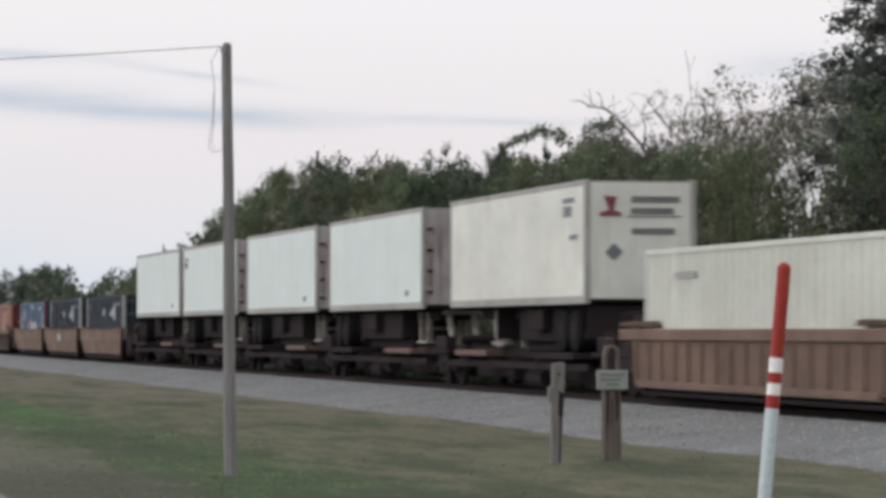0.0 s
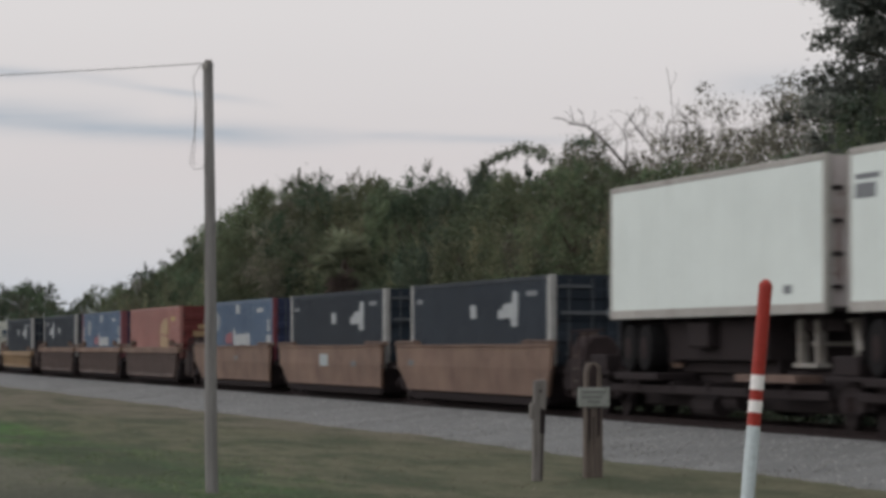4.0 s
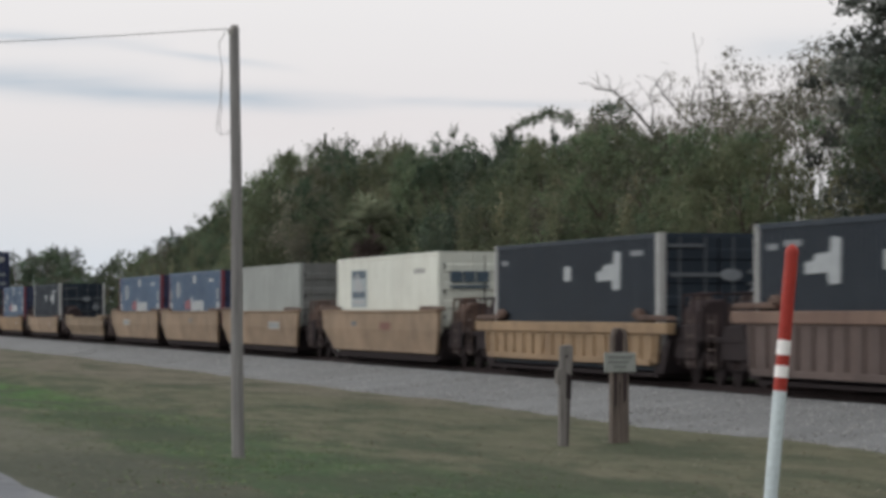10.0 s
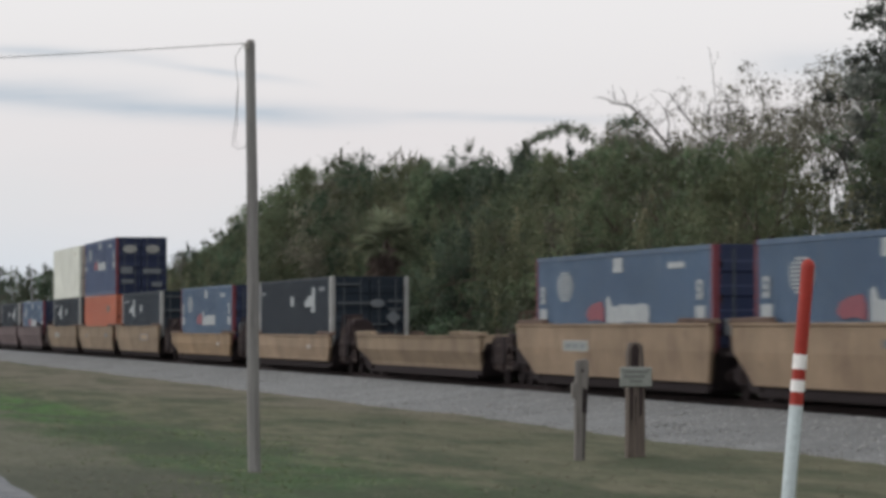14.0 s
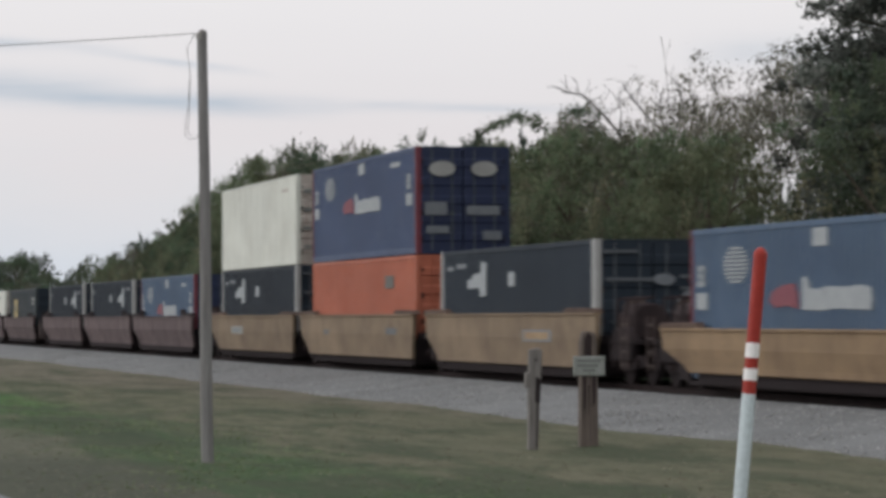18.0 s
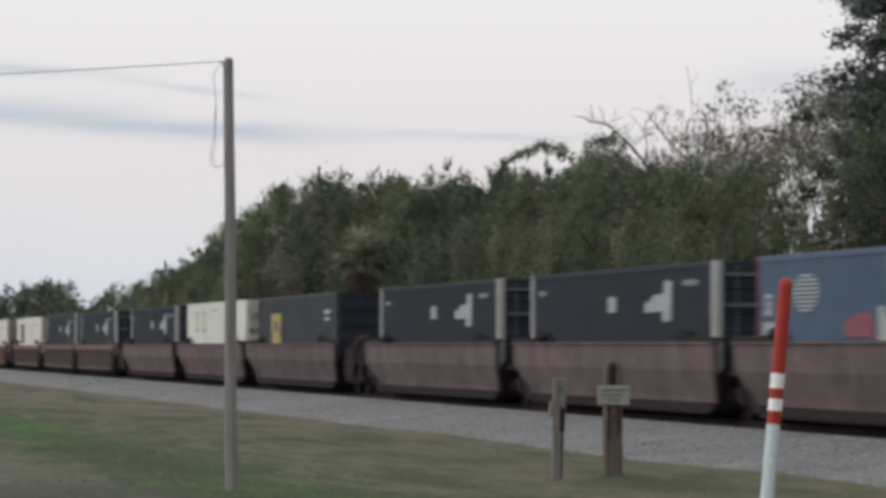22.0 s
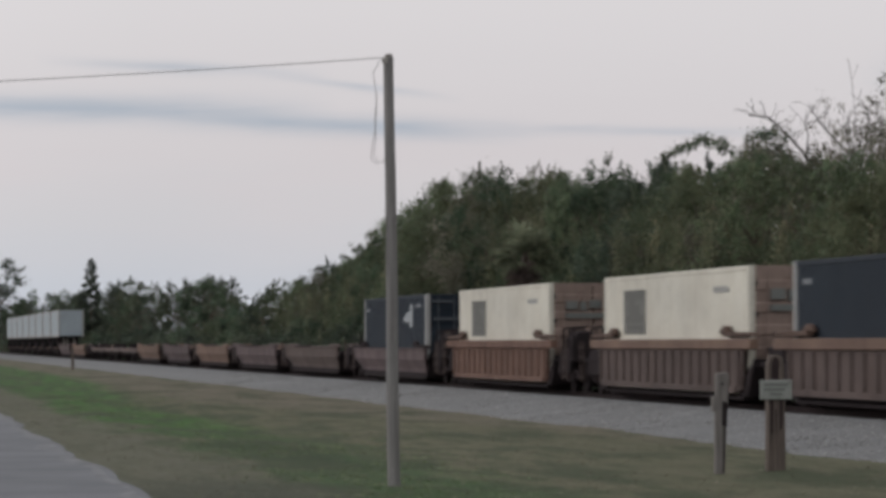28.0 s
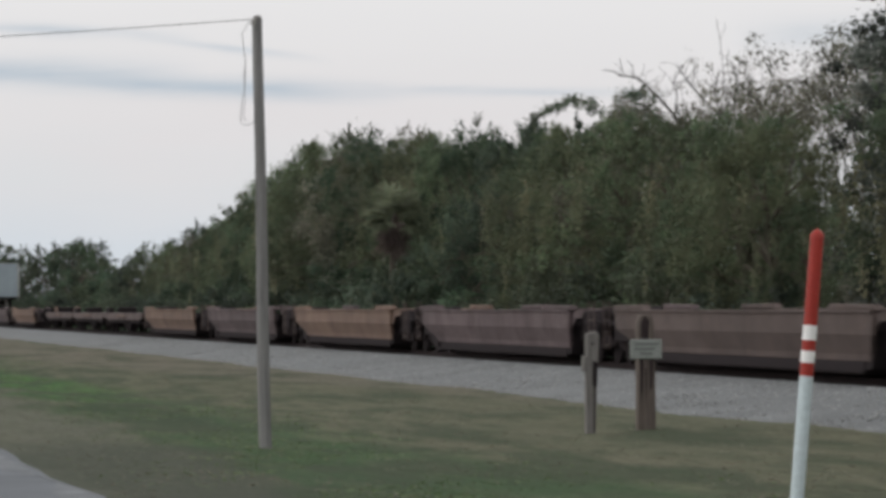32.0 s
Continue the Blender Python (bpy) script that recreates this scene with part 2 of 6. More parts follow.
    col = n.mix(n.math("MULTIPLY", strip, n.math("MULTIPLY", n.math("MULTIPLY_ADD", along, 0.15, 0.8), n.ramp(mid, [(0.34, 0.45), (0.52, 1.0)]))), col, green)
    col = n.mix(n.ramp(patch, [(0.49, 0.0), (0.60, 0.85)]), col, (0.054, 0.063, 0.035))
    # tufts of duller green round the ditch
    tuft = n.math("MULTIPLY", band(xw, 5.6, 10.6, 2.0), n.ramp(clump, [(0.52, 0.0), (0.62, 0.7)]))
    col = n.mix(tuft, col, (0.050, 0.066, 0.032))
    # worn tan strip beside the road, darker close by
    shoulder = n.math("MULTIPLY", band(xw, 2.0, 5.6, 0.8), n.ramp(clump, [(0.36, 0.95), (0.66, 0.45)]))
    col = n.mix(shoulder, col, (0.124, 0.115, 0.083))
    col = n.mix(n.math("MULTIPLY", shoulder, n.ramp(specks, [(0.60, 0.0), (0.72, 0.5)])), col, (0.22, 0.205, 0.18))
    damp = n.math("MULTIPLY", band(xw, 3.0, 6.0, 0.8), n.math("DIVIDE", n.math("SUBTRACT", n.math("MULTIPLY_ADD", mid, 14.0, 46.0), y), 8.0, clamp=True))
    col = n.mix(n.math("MULTIPLY", damp, 0.75), col, (0.058, 0.061, 0.042))
    # darker olive ground behind the track, from x = 24 on
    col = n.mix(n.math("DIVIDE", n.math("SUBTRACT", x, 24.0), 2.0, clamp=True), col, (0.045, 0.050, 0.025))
    col = n.mix(0.6, col, n.ramp(fine, [(0.25, 0.55), (0.75, 1.38)]), "MULTIPLY")
    col = n.mix(0.5, col, n.ramp(specks, [(0.25, 0.6), (0.75, 1.35)]), "MULTIPLY")
    col = n.mix(1.0, col, (0.80, 0.845, 0.865), "MULTIPLY")
    n.link(col, b.inputs["Base Color"])
    bp = n.add("ShaderNodeBump", Strength=0.6, Distance=0.05)
    n.link(fine, bp.inputs["Height"])
    n.link(bp.outputs[0], b.inputs["Normal"])
    return m


def gravel_mat(name, light, dark):
    m = bpy.data.materials.new(name)
    m.use_nodes = True
    n = Net(m.node_tree)
    out = n.add("ShaderNodeOutputMaterial")
    b = n.add("ShaderNodeBsdfPrincipled", Roughness=0.9)
    n.link(b.outputs[0], out.inputs[0])
    vec = n.add("ShaderNodeTexCoord").outputs["Object"]
    cell = n.add("ShaderNodeTexVoronoi", Scale=16.0)
    n.link(vec, cell.inputs["Vector"])
    big = n.noise(vec, 0.5, 4.0)
    sepc = n.add("ShaderNodeSeparateColor")
    n.link(cell.outputs["Color"], sepc.inputs[0])
    col = n.mix(sepc.outputs[0], dark, light)
    isl = n.add("ShaderNodeNewGeometry").outputs["Random Per Island"]
    col = n.mix(1.0, col, n.ramp(isl, [(0.0, 0.88), (1.0, 1.14)]), "MULTIPLY")
    col = n.mix(1.0, col, n.ramp(big, [(0.3, 0.82), (0.7, 1.12)]), "MULTIPLY")
    n.link(col, b.inputs["Base Color"])
    bp = n.add("ShaderNodeBump", Strength=0.45, Distance=0.03)
    n.link(cell.outputs["Distance"], bp.inputs["Height"])
    n.link(bp.outputs[0], b.inputs["Normal"])
    return m


RUST = (0.10, 0.045, 0.025)
M = {
    "grass": ground_mat(),
    "ballast": gravel_mat("ballast_gravel", (0.132, 0.135, 0.135), (0.104, 0.106, 0.107)),
    "stones": gravel_mat("loose_stones", (0.30, 0.30, 0.29), (0.17, 0.172, 0.174)),
    "asphalt": paint("road_asphalt", (0.078, 0.085, 0.096), (0.060, 0.066, 0.075), 0.6, scale=0.4, fine=40, bump=0.15, amount=0.9),
    "line": paint("road_edge_concrete", (0.185, 0.19, 0.195), (0.085, 0.09, 0.098), 0.8, scale=1.6, amount=1.0),
    "wood": paint("weathered_wood", (0.25, 0.235, 0.22), (0.13, 0.12, 0.112), 0.85, scale=2.6, fine=22, stretch=(9, 9, 0.6), bump=0.6, amount=0.9, streak=(0.09, 0.08, 0.075), streak_amount=0.5),
    "pole": paint("pole_wood", (0.228, 0.222, 0.216), (0.14, 0.134, 0.13), 0.85, scale=1.8, fine=22, stretch=(8, 8, 0.5), bump=0.5, amount=0.9),
    "tie": paint("creosoted_tie", (0.170, 0.138, 0.116), (0.080, 0.066, 0.060), 0.9, scale=2.4, fine=18, stretch=(7, 7, 0.6), bump=0.6, amount=0.9, streak=(0.06, 0.05, 0.047), streak_amount=0.5),
    "sign": paint("sign_board", (0.265, 0.28, 0.26), (0.19, 0.20, 0.185), 0.7, scale=6, amount=0.5),
    "ink": paint("faded_ink", (0.165, 0.175, 0.165), None, 0.7),
    "wire": paint("wire_grey", (0.20, 0.195, 0.195), None, 0.7),
    "m_red": paint("marker_red", (0.315, 0.033, 0.022), (0.24, 0.026, 0.02), 0.5, scale=3, bump=0.05),
    "m_white": paint("marker_white", (0.52, 0.585, 0.60), (0.42, 0.475, 0.49), 0.45, scale=4, bump=0.05),
    "m_band": paint("marker_band", (0.80, 0.78, 0.76), (0.65, 0.63, 0.60), 0.35, scale=6, bump=0.05),
    # rail steel darkened: the shade under the train is in the colour
    "rail": paint("rail_steel", (0.026, 0.0185, 0.0185), (0.018, 0.014, 0.0145), 0.8, gloss=0.06, scale=3),
    "black": paint("bogie_black", (0.024, 0.0198, 0.021), (0.034, 0.027, 0.0275), 0.9, gloss=0.06, scale=4, amount=0.7),
    "tyre": paint("tyre_rubber", (0.015, 0.0145, 0.0155), (0.022, 0.021, 0.0215), 0.95, gloss=0.03, scale=5),
    "steelgrey": paint("grey_steel", (0.33, 0.32, 0.30), (0.20, 0.17, 0.15), 0.6, metal=0.2, scale=3, streak=RUST, streak_amount=0.5),
    "spine": paint("spine_brown", (0.082, 0.050, 0.046), (0.045, 0.031, 0.030), 0.8, scale=2.0, streak=(0.026, 0.022, 0.022), streak_amount=0.6),
    "deckbrown": paint("rusty_deck", (0.105, 0.076, 0.070), (0.07, 0.049, 0.047), 0.8, scale=1.2, amount=0.9, streak=(0.04, 0.03, 0.029), streak_amount=0.6),
    "wtan": paint("well_tan", (0.158, 0.104, 0.077), (0.118, 0.074, 0.062), 0.8, scale=0.9, streak=(0.07, 0.046, 0.040), streak_amount=0.55, vary=0.08),
    "wgold": paint("well_gold", (0.228, 0.166, 0.110), (0.180, 0.128, 0.088), 0.75, scale=0.8, streak=(0.10, 0.066, 0.050), streak_amount=0.5, vary=0.08),
    "wmauve": paint("well_mauve_brown", (0.094, 0.068, 0.069), (0.062, 0.044, 0.046), 0.85, scale=0.7, amount=0.9, streak=(0.155, 0.122, 0.118), streak_amount=0.65, vary=0.14),
    "wbrown": paint("well_brown", (0.150, 0.088, 0.066), (0.105, 0.062, 0.049), 0.85, scale=0.8, streak=(0.05, 0.034, 0.028), streak_amount=0.6, vary=0.08),
    "wdark": paint("well_dark", (0.088, 0.066, 0.060), (0.060, 0.044, 0.041), 0.85, scale=0.8, streak=(0.13, 0.095, 0.08), streak_amount=0.5),
    "navy": paint("container_navy", (0.0130, 0.0202, 0.0305), (0.0185, 0.026, 0.0355), 0.7, scale=0.7, streak=(0.031, 0.037, 0.044), streak_amount=0.35, vary=0.15),
    "navy2": paint("container_slate", (0.030, 0.039, 0.044), (0.026, 0.034, 0.039), 0.65, scale=0.7, streak=(0.06, 0.064, 0.067), streak_amount=0.3),
    "blue": paint("container_blue", (0.055, 0.091, 0.150), (0.066, 0.102, 0.154), 0.6, scale=0.7, streak=(0.105, 0.135, 0.165), streak_amount=0.4, vary=0.12),
    # body blue darkened for the end that faces away from the glow
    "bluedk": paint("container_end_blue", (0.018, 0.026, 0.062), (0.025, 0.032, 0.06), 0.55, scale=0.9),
    "red": paint("container_red", (0.255, 0.122, 0.108), (0.215, 0.10, 0.09), 0.65, scale=0.6, streak=(0.19, 0.11, 0.10), streak_amount=0.4),
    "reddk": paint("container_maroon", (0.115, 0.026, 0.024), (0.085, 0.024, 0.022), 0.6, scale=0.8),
    "orange": paint("container_orange", (0.365, 0.112, 0.066), (0.315, 0.098, 0.062), 0.6, scale=0.6, streak=(0.25, 0.085, 0.058), streak_amount=0.35),
    "cream": paint("container_white", (0.55, 0.565, 0.505), (0.49, 0.50, 0.45), 0.5, scale=0.6, streak=(0.33, 0.29, 0.235), streak_amount=0.3),
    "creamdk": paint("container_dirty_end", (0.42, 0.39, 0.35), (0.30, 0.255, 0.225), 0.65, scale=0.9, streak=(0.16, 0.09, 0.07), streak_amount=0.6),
    "grey": paint("container_grey", (0.235, 0.25, 0.238), (0.205, 0.22, 0.21), 0.6, scale=0.5, streak=(0.16, 0.165, 0.155), streak_amount=0.3),
    "post": paint("post_white", (0.34, 0.345, 0.34), (0.25, 0.245, 0.235), 0.6, scale=2.0, streak=RUST, streak_amount=0.3),
    "postred": paint("post_red", (0.145, 0.034, 0.046), (0.115, 0.032, 0.042), 0.6, scale=2.0),
    "white": paint("marking_white", (0.30, 0.32, 0.33), (0.21, 0.23, 0.24), 0.6, scale=4.0),
    "yellow": paint("marking_yellow", (0.33, 0.25, 0.085), (0.26, 0.20, 0.08), 0.6, scale=4.0),
    "markred": paint("marking_red", (0.19, 0.048, 0.062), (0.14, 0.05, 0.07), 0.6, scale=4.0),
    "markgrey": paint("marking_grey", (0.125, 0.137, 0.15), (0.175, 0.185, 0.195), 0.55, scale=3.0),
    "markblue": paint("panel_pale", (0.30, 0.31, 0.315), None, 0.55, scale=3.0),
    "trail": paint("trailer_white", (0.585, 0.645, 0.625), (0.545, 0.60, 0.58), 0.45, scale=0.5, amount=0.4, streak=(0.44, 0.45, 0.42), streak_amount=0.14),
    "trailcream": paint("trailer_cream", (0.62, 0.63, 0.575), (0.56, 0.56, 0.505), 0.45, scale=0.5, amount=0.5, streak=(0.38, 0.335, 0.27), streak_amount=0.34),
    # rust streaks over a grey that holds the end face's shade
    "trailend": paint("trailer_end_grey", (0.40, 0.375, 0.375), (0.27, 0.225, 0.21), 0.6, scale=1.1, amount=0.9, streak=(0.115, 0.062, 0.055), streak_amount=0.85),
    "alu": paint("dull_aluminium", (0.36, 0.35, 0.33), (0.25, 0.24, 0.22), 0.55, metal=0.3, scale=2.0, streak=RUST, streak_amount=0.3),
    "seam": paint("panel_seam", (0.30, 0.30, 0.285), None, 0.6),
    "trailblue": paint("trailer_pale_blue", (0.30, 0.345, 0.37), (0.255, 0.295, 0.315), 0.5, scale=0.5, streak=(0.20, 0.22, 0.23), streak_amount=0.35),
    "wsand": paint("well_sand", (0.192, 0.143, 0.095), (0.152, 0.112, 0.078), 0.8, scale=0.8, streak=(0.082, 0.058, 0.045), streak_amount=0.5, vary=0.08),
    # body grey darkened for the shaded end
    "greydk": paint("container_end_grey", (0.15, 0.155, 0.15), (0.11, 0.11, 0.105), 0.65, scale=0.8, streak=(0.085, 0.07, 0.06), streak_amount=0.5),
    "panel": paint("panel_pale_grey", (0.28, 0.32, 0.33), (0.22, 0.25, 0.26), 0.6, scale=2.5),
    "gearbrown": paint("gear_dark_rust", (0.044, 0.033, 0.033), (0.026, 0.020, 0.021), 0.85, gloss=0.06, scale=1.6, amount=0.9, vary=0.1),
    "platepale": paint("faded_plate", (0.205, 0.225, 0.215), (0.165, 0.18, 0.172), 0.6, scale=4.0),
    "geartan": paint("gear_tan_rust", (0.112, 0.072, 0.054), (0.060, 0.038, 0.032), 0.85, scale=1.6, amount=0.9, streak=(0.030, 0.022, 0.020), streak_amount=0.6, vary=0.1),
    "postorange": paint("post_faded_red", (0.165, 0.058, 0.068), (0.125, 0.05, 0.06), 0.6, scale=2.0),
    "rodgrey": paint("rod_grey", (0.075, 0.085, 0.095), (0.05, 0.058, 0.066), 0.6, scale=3.0),
    "redstain": paint("faded_red_mark", (0.145, 0.066, 0.052), (0.135, 0.085, 0.062), 0.8, scale=3.0),
    "palegold": paint("marking_pale_gold", (0.30, 0.215, 0.125), (0.20, 0.13, 0.08), 0.7, scale=4.0),
    "panelblue": paint("panel_blue_grey", (0.05, 0.075, 0.10), (0.075, 0.10, 0.125), 0.6, scale=3.0),
    # ties darkened too, to hold the train's shadow band
    "sleeper": paint("oily_sleeper", (0.034, 0.029, 0.029), (0.022, 0.019, 0.019), 0.9, scale=2.0, fine=18, stretch=(0.8, 5, 5), bump=0.4),
    # darkest leaves: shade at the foot of the woods is in the colour
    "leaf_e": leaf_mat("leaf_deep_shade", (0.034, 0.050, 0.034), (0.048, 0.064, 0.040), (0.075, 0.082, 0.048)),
    "blueroyal": paint("container_royal_blue", (0.042, 0.063, 0.125), (0.050, 0.074, 0.132), 0.6, scale=0.7, streak=(0.085, 0.105, 0.15), streak_amount=0.4),
    "paneldk": paint("panel_sooty_grey", (0.115, 0.118, 0.108), (0.165, 0.165, 0.15), 0.7, scale=2.2, amount=0.9),
    "creamold": paint("container_old_cream", (0.57, 0.55, 0.475), (0.50, 0.475, 0.405), 0.55, scale=0.6, streak=(0.33, 0.28, 0.22), streak_amount=0.4),
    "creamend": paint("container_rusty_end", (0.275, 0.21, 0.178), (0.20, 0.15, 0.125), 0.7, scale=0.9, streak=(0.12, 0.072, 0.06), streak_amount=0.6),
    "panelsoot": paint("panel_soot_band", (0.10, 0.10, 0.092), (0.14, 0.14, 0.128), 0.7, scale=3.0),
    "twigdk": paint("thin_branch", (0.10, 0.094, 0.082), (0.066, 0.060, 0.050), 0.9, scale=3),
    "platform": paint("rusty_platform", (0.165, 0.112, 0.092), (0.10, 0.062, 0.052), 0.8, scale=1.6, amount=0.9, streak=(0.05, 0.034, 0.03), streak_amount=0.6),
    "wyellow": paint("well_ochre", (0.242, 0.166, 0.096), (0.188, 0.128, 0.079), 0.75, scale=0.8, streak=(0.10, 0.064, 0.046), streak_amount=0.5, vary=0.08),
    "barpale": paint("faded_bar", (0.088, 0.096, 0.105), (0.064, 0.070, 0.077), 0.6, scale=3.0),
    "bark": paint("bark", (0.105, 0.088, 0.070), (0.06, 0.05, 0.04), 0.95, scale=3, stretch=(4, 4, 0.8), bump=0.6),
    "twig": paint("bare_twig", (0.098, 0.092, 0.084), (0.066, 0.060, 0.054), 0.9, scale=3),
    "leaf_g": leaf_mat("leaf_grey_evergreen", (0.06, 0.072, 0.056), (0.078, 0.09, 0.068), (0.112, 0.116, 0.088)),
    "leaf_a": leaf_mat("leaf_oak", (0.044, 0.076, 0.042), (0.063, 0.097, 0.049), (0.11, 0.116, 0.068)),
    "leaf_b": leaf_mat("leaf_vine", (0.06, 0.093, 0.048), (0.085, 0.116, 0.056), (0.142, 0.139, 0.08)),
    "leaf_c": leaf_mat("leaf_scrub", (0.098, 0.104, 0.07), (0.122, 0.124, 0.084), (0.17, 0.16, 0.115)),
    "leaf_v": leaf_mat("leaf_vine_curtain", (0.108, 0.13, 0.066), (0.128, 0.136, 0.072), (0.17, 0.154, 0.094)),
    "leaf_d": leaf_mat("leaf_dark", (0.047, 0.071, 0.046), (0.066, 0.092, 0.054), (0.108, 0.112, 0.068)),
    "palm": leaf_mat("leaf_palm", (0.14, 0.168, 0.098), (0.155, 0.18, 0.104), (0.172, 0.186, 0.112)),
    "palmdead": leaf_mat("leaf_palm_dead", (0.2, 0.165, 0.13), (0.16, 0.13, 0.105), (0.24, 0.2, 0.155)),
    "blade": leaf_mat("grass_blade", (0.135, 0.128, 0.082), (0.15, 0.138, 0.09), (0.165, 0.148, 0.098)),
    "bladegreen": leaf_mat("grass_blade_green", (0.082, 0.128, 0.05), (0.09, 0.132, 0.052), (0.105, 0.14, 0.06)),
}


# ---------------- mesh helpers ----------------
class Geo:
    """Gathers boxes, prisms and tubes into one mesh."""

    def __init__(self):
        self.v, self.f = [], []

    def box(self, x0, x1, y0, y1, z0, z1):
        k = len(self.v)
        self.v += [(x0, y0, z0), (x1, y0, z0), (x1, y1, z0), (x0, y1, z0), (x0, y0, z1), (x1, y0, z1), (x1, y1, z1), (x0, y1, z1)]
        self.f += [tuple(k + i for i in q) for q in ((3, 2, 1, 0), (4, 5, 6, 7), (0, 1, 5, 4), (1, 2, 6, 5), (2, 3, 7, 6), (3, 0, 4, 7))]
        return self

    def prism_x(self, outline, x0, x1):
        """An outline of (y, z) pushed along x."""
        k, c = len(self.v), len(outline)
        self.v += [(x0, y, z) for y, z in outline] + [(x1, y, z) for y, z in outline]
        self.f += [tuple(k + c - 1 - i for i in range(c)), tuple(k + c + i for i in range(c))]
        self.f += [(k + i, k + (i + 1) % c, k + c + (i + 1) % c, k + c + i) for i in range(c)]
        return self

    def prism_y(self, outline, y0, y1):
        """An outline of (x, z) pushed along y."""
        k, c = len(self.v), len(outline)
        self.v += [(x, y0, z) for x, z in outline] + [(x, y1, z) for x, z in outline]
        self.f += [tuple(k + i for i in range(c)), tuple(k + 2 * c - 1 - i for i in range(c))]
        self.f += [(k + (i + 1) % c, k + i, k + c + i, k + c + (i + 1) % c) for i in range(c)]
        return self

    def tube(self, a, b, ra, rb=None, n=10, cap=True):
        a, b = Vector(a), Vector(b)
        rb = ra if rb is None else rb
        d = (b - a).normalized()
        u = d.orthogonal().normalized()
        w = d.cross(u)
        k = len(self.v)
        for p, r in ((a, ra), (b, rb)):
            for i in range(n):
                q = 2 * math.pi * i / n
                self.v.append(tuple(p + (u * math.cos(q) + w * math.sin(q)) * r))
        self.f += [(k + i, k + (i + 1) % n, k + n + (i + 1) % n, k + n + i) for i in range(n)]
        if cap:
            self.f += [tuple(k + n - 1 - i for i in range(n)), tuple(k + n + i for i in range(n))]
        return self

    def path(self, pts, r, n=6):
        """One connected round wire through the points."""
        pts = [Vector(p) for p in pts]
        k = len(self.v)
        for i, p in enumerate(pts):
            d = (pts[min(i + 1, len(pts) - 1)] - pts[max(i - 1, 0)]).normalized()
            u = d.cross(Vector((0.1, 1, 0.05))).normalized()
            w = d.cross(u)
            self.v += [tuple(p + (u * math.cos(6.2832 * q / n) + w * math.sin(6.2832 * q / n)) * r) for q in range(n)]
        self.f += [(k + i * n + q, k + i * n + (q + 1) % n, k + (i + 1) * n + (q + 1) % n, k + (i + 1) * n + q) for i in range(len(pts) - 1) for q in range(n)]
        return self

    def disc_yz(self, x0, x1, y, z, ry, rz, n=16):
        return self.prism_x([(y + ry * math.cos(2 * math.pi * i / n), z + rz * math.sin(2 * math.pi * i / n)) for i in range(n)], x0, x1)

    def mesh(self, name, material, bevel=0.0, smooth=False):
        me = bpy.data.meshes.new(name)
        me.from_pydata(self.v, [], self.f)
        bm = bmesh.new()
        bm.from_mesh(me)
        bmesh.ops.recalc_face_normals(bm, faces=bm.faces)
        if bevel:
            sharp = [e for e in bm.edges if len(e.link_faces) == 2 and e.calc_face_angle(0) > 0.6]
            bmesh.ops.bevel(bm, geom=sharp, offset=bevel, segments=1, affect="EDGES", clamp_overlap=True)
        bm.to_mesh(me)
        bm.free()
        if smooth:
            for p in me.polygons:
                p.use_smooth = True
        me.materials.append(M[material])
        return me


def part(name, geo, material, parent, label="", bevel=0.0, smooth=False):
    me = geo.mesh(name, material, bevel, smooth) if isinstance(geo, Geo) else geo
    ob = new(name, me)
    ob.parent = parent
    if label:
        ob["label"] = label
    return ob


def thing(name, x, y, z, label, category, group=""):
    ob = new(name)
    ob.empty_display_size = 0.3
    ob.location = (x, y, z)
    return tagged(ob, label, category, group)


def ground_thing(name, geo, material, label, category, kind="", bevel=0.0, smooth=False):
    ob = new(name, geo.mesh(name, material, bevel, smooth) if isinstance(geo, Geo) else geo)
    return tagged(ob, label, category, "", kind)


MOVERS = []      # (thing, position along the track at 16 s)


# ---------------- ground, road, track ----------------
def ground_z(x, y):
    """The verge: a shallow ditch beside the road, small lumps."""
    if not (3.4 < x < 16.5) or y < 5 or y > 420:
        return 0.0
    ease = min(1, (x - 3.4) / 1.2) * min(1, (16.5 - x) / 1.5)
    ditch = -0.10 * math.exp(-((x - 8.2) / 1.7) ** 2)
    return ease * (ditch + 0.05 * noise.noise((x * 0.35, y * 0.12, 0)) + 0.02 * noise.noise((x * 1.3, y * 0.9, 4)))


def build_ground():
    xs = [-3000, -800, -200, -60, -12, 0, 3.4] + [3.8 + 0.42 * i for i in range(31)] + [17, 21, 26, 34, 50, 120, 500, 1500, 3000]
    ys = [-3000, -800, -200, -50, 0, 10] + [20 + 1.0 * i for i in range(100)] + [120 + 5.0 * i for i in range(40)] + [330, 380, 430, 600, 900, 1400, 2200, 3500]
    verts = [(x, y, ground_z(x, y) - (0.0 if x < 17 else 0.06)) for y in ys for x in xs]
    w = len(xs)
    faces = [(j * w + i, j * w + i + 1, (j + 1) * w + i + 1, (j + 1) * w + i) for j in range(len(ys) - 1) for i in range(w - 1)]
    me = bpy.data.meshes.new("ground")
    me.from_pydata(verts, [], faces)
    me.materials.append(M["grass"])
    for p in me.polygons:
        p.use_smooth = True
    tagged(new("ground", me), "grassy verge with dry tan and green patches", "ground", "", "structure")


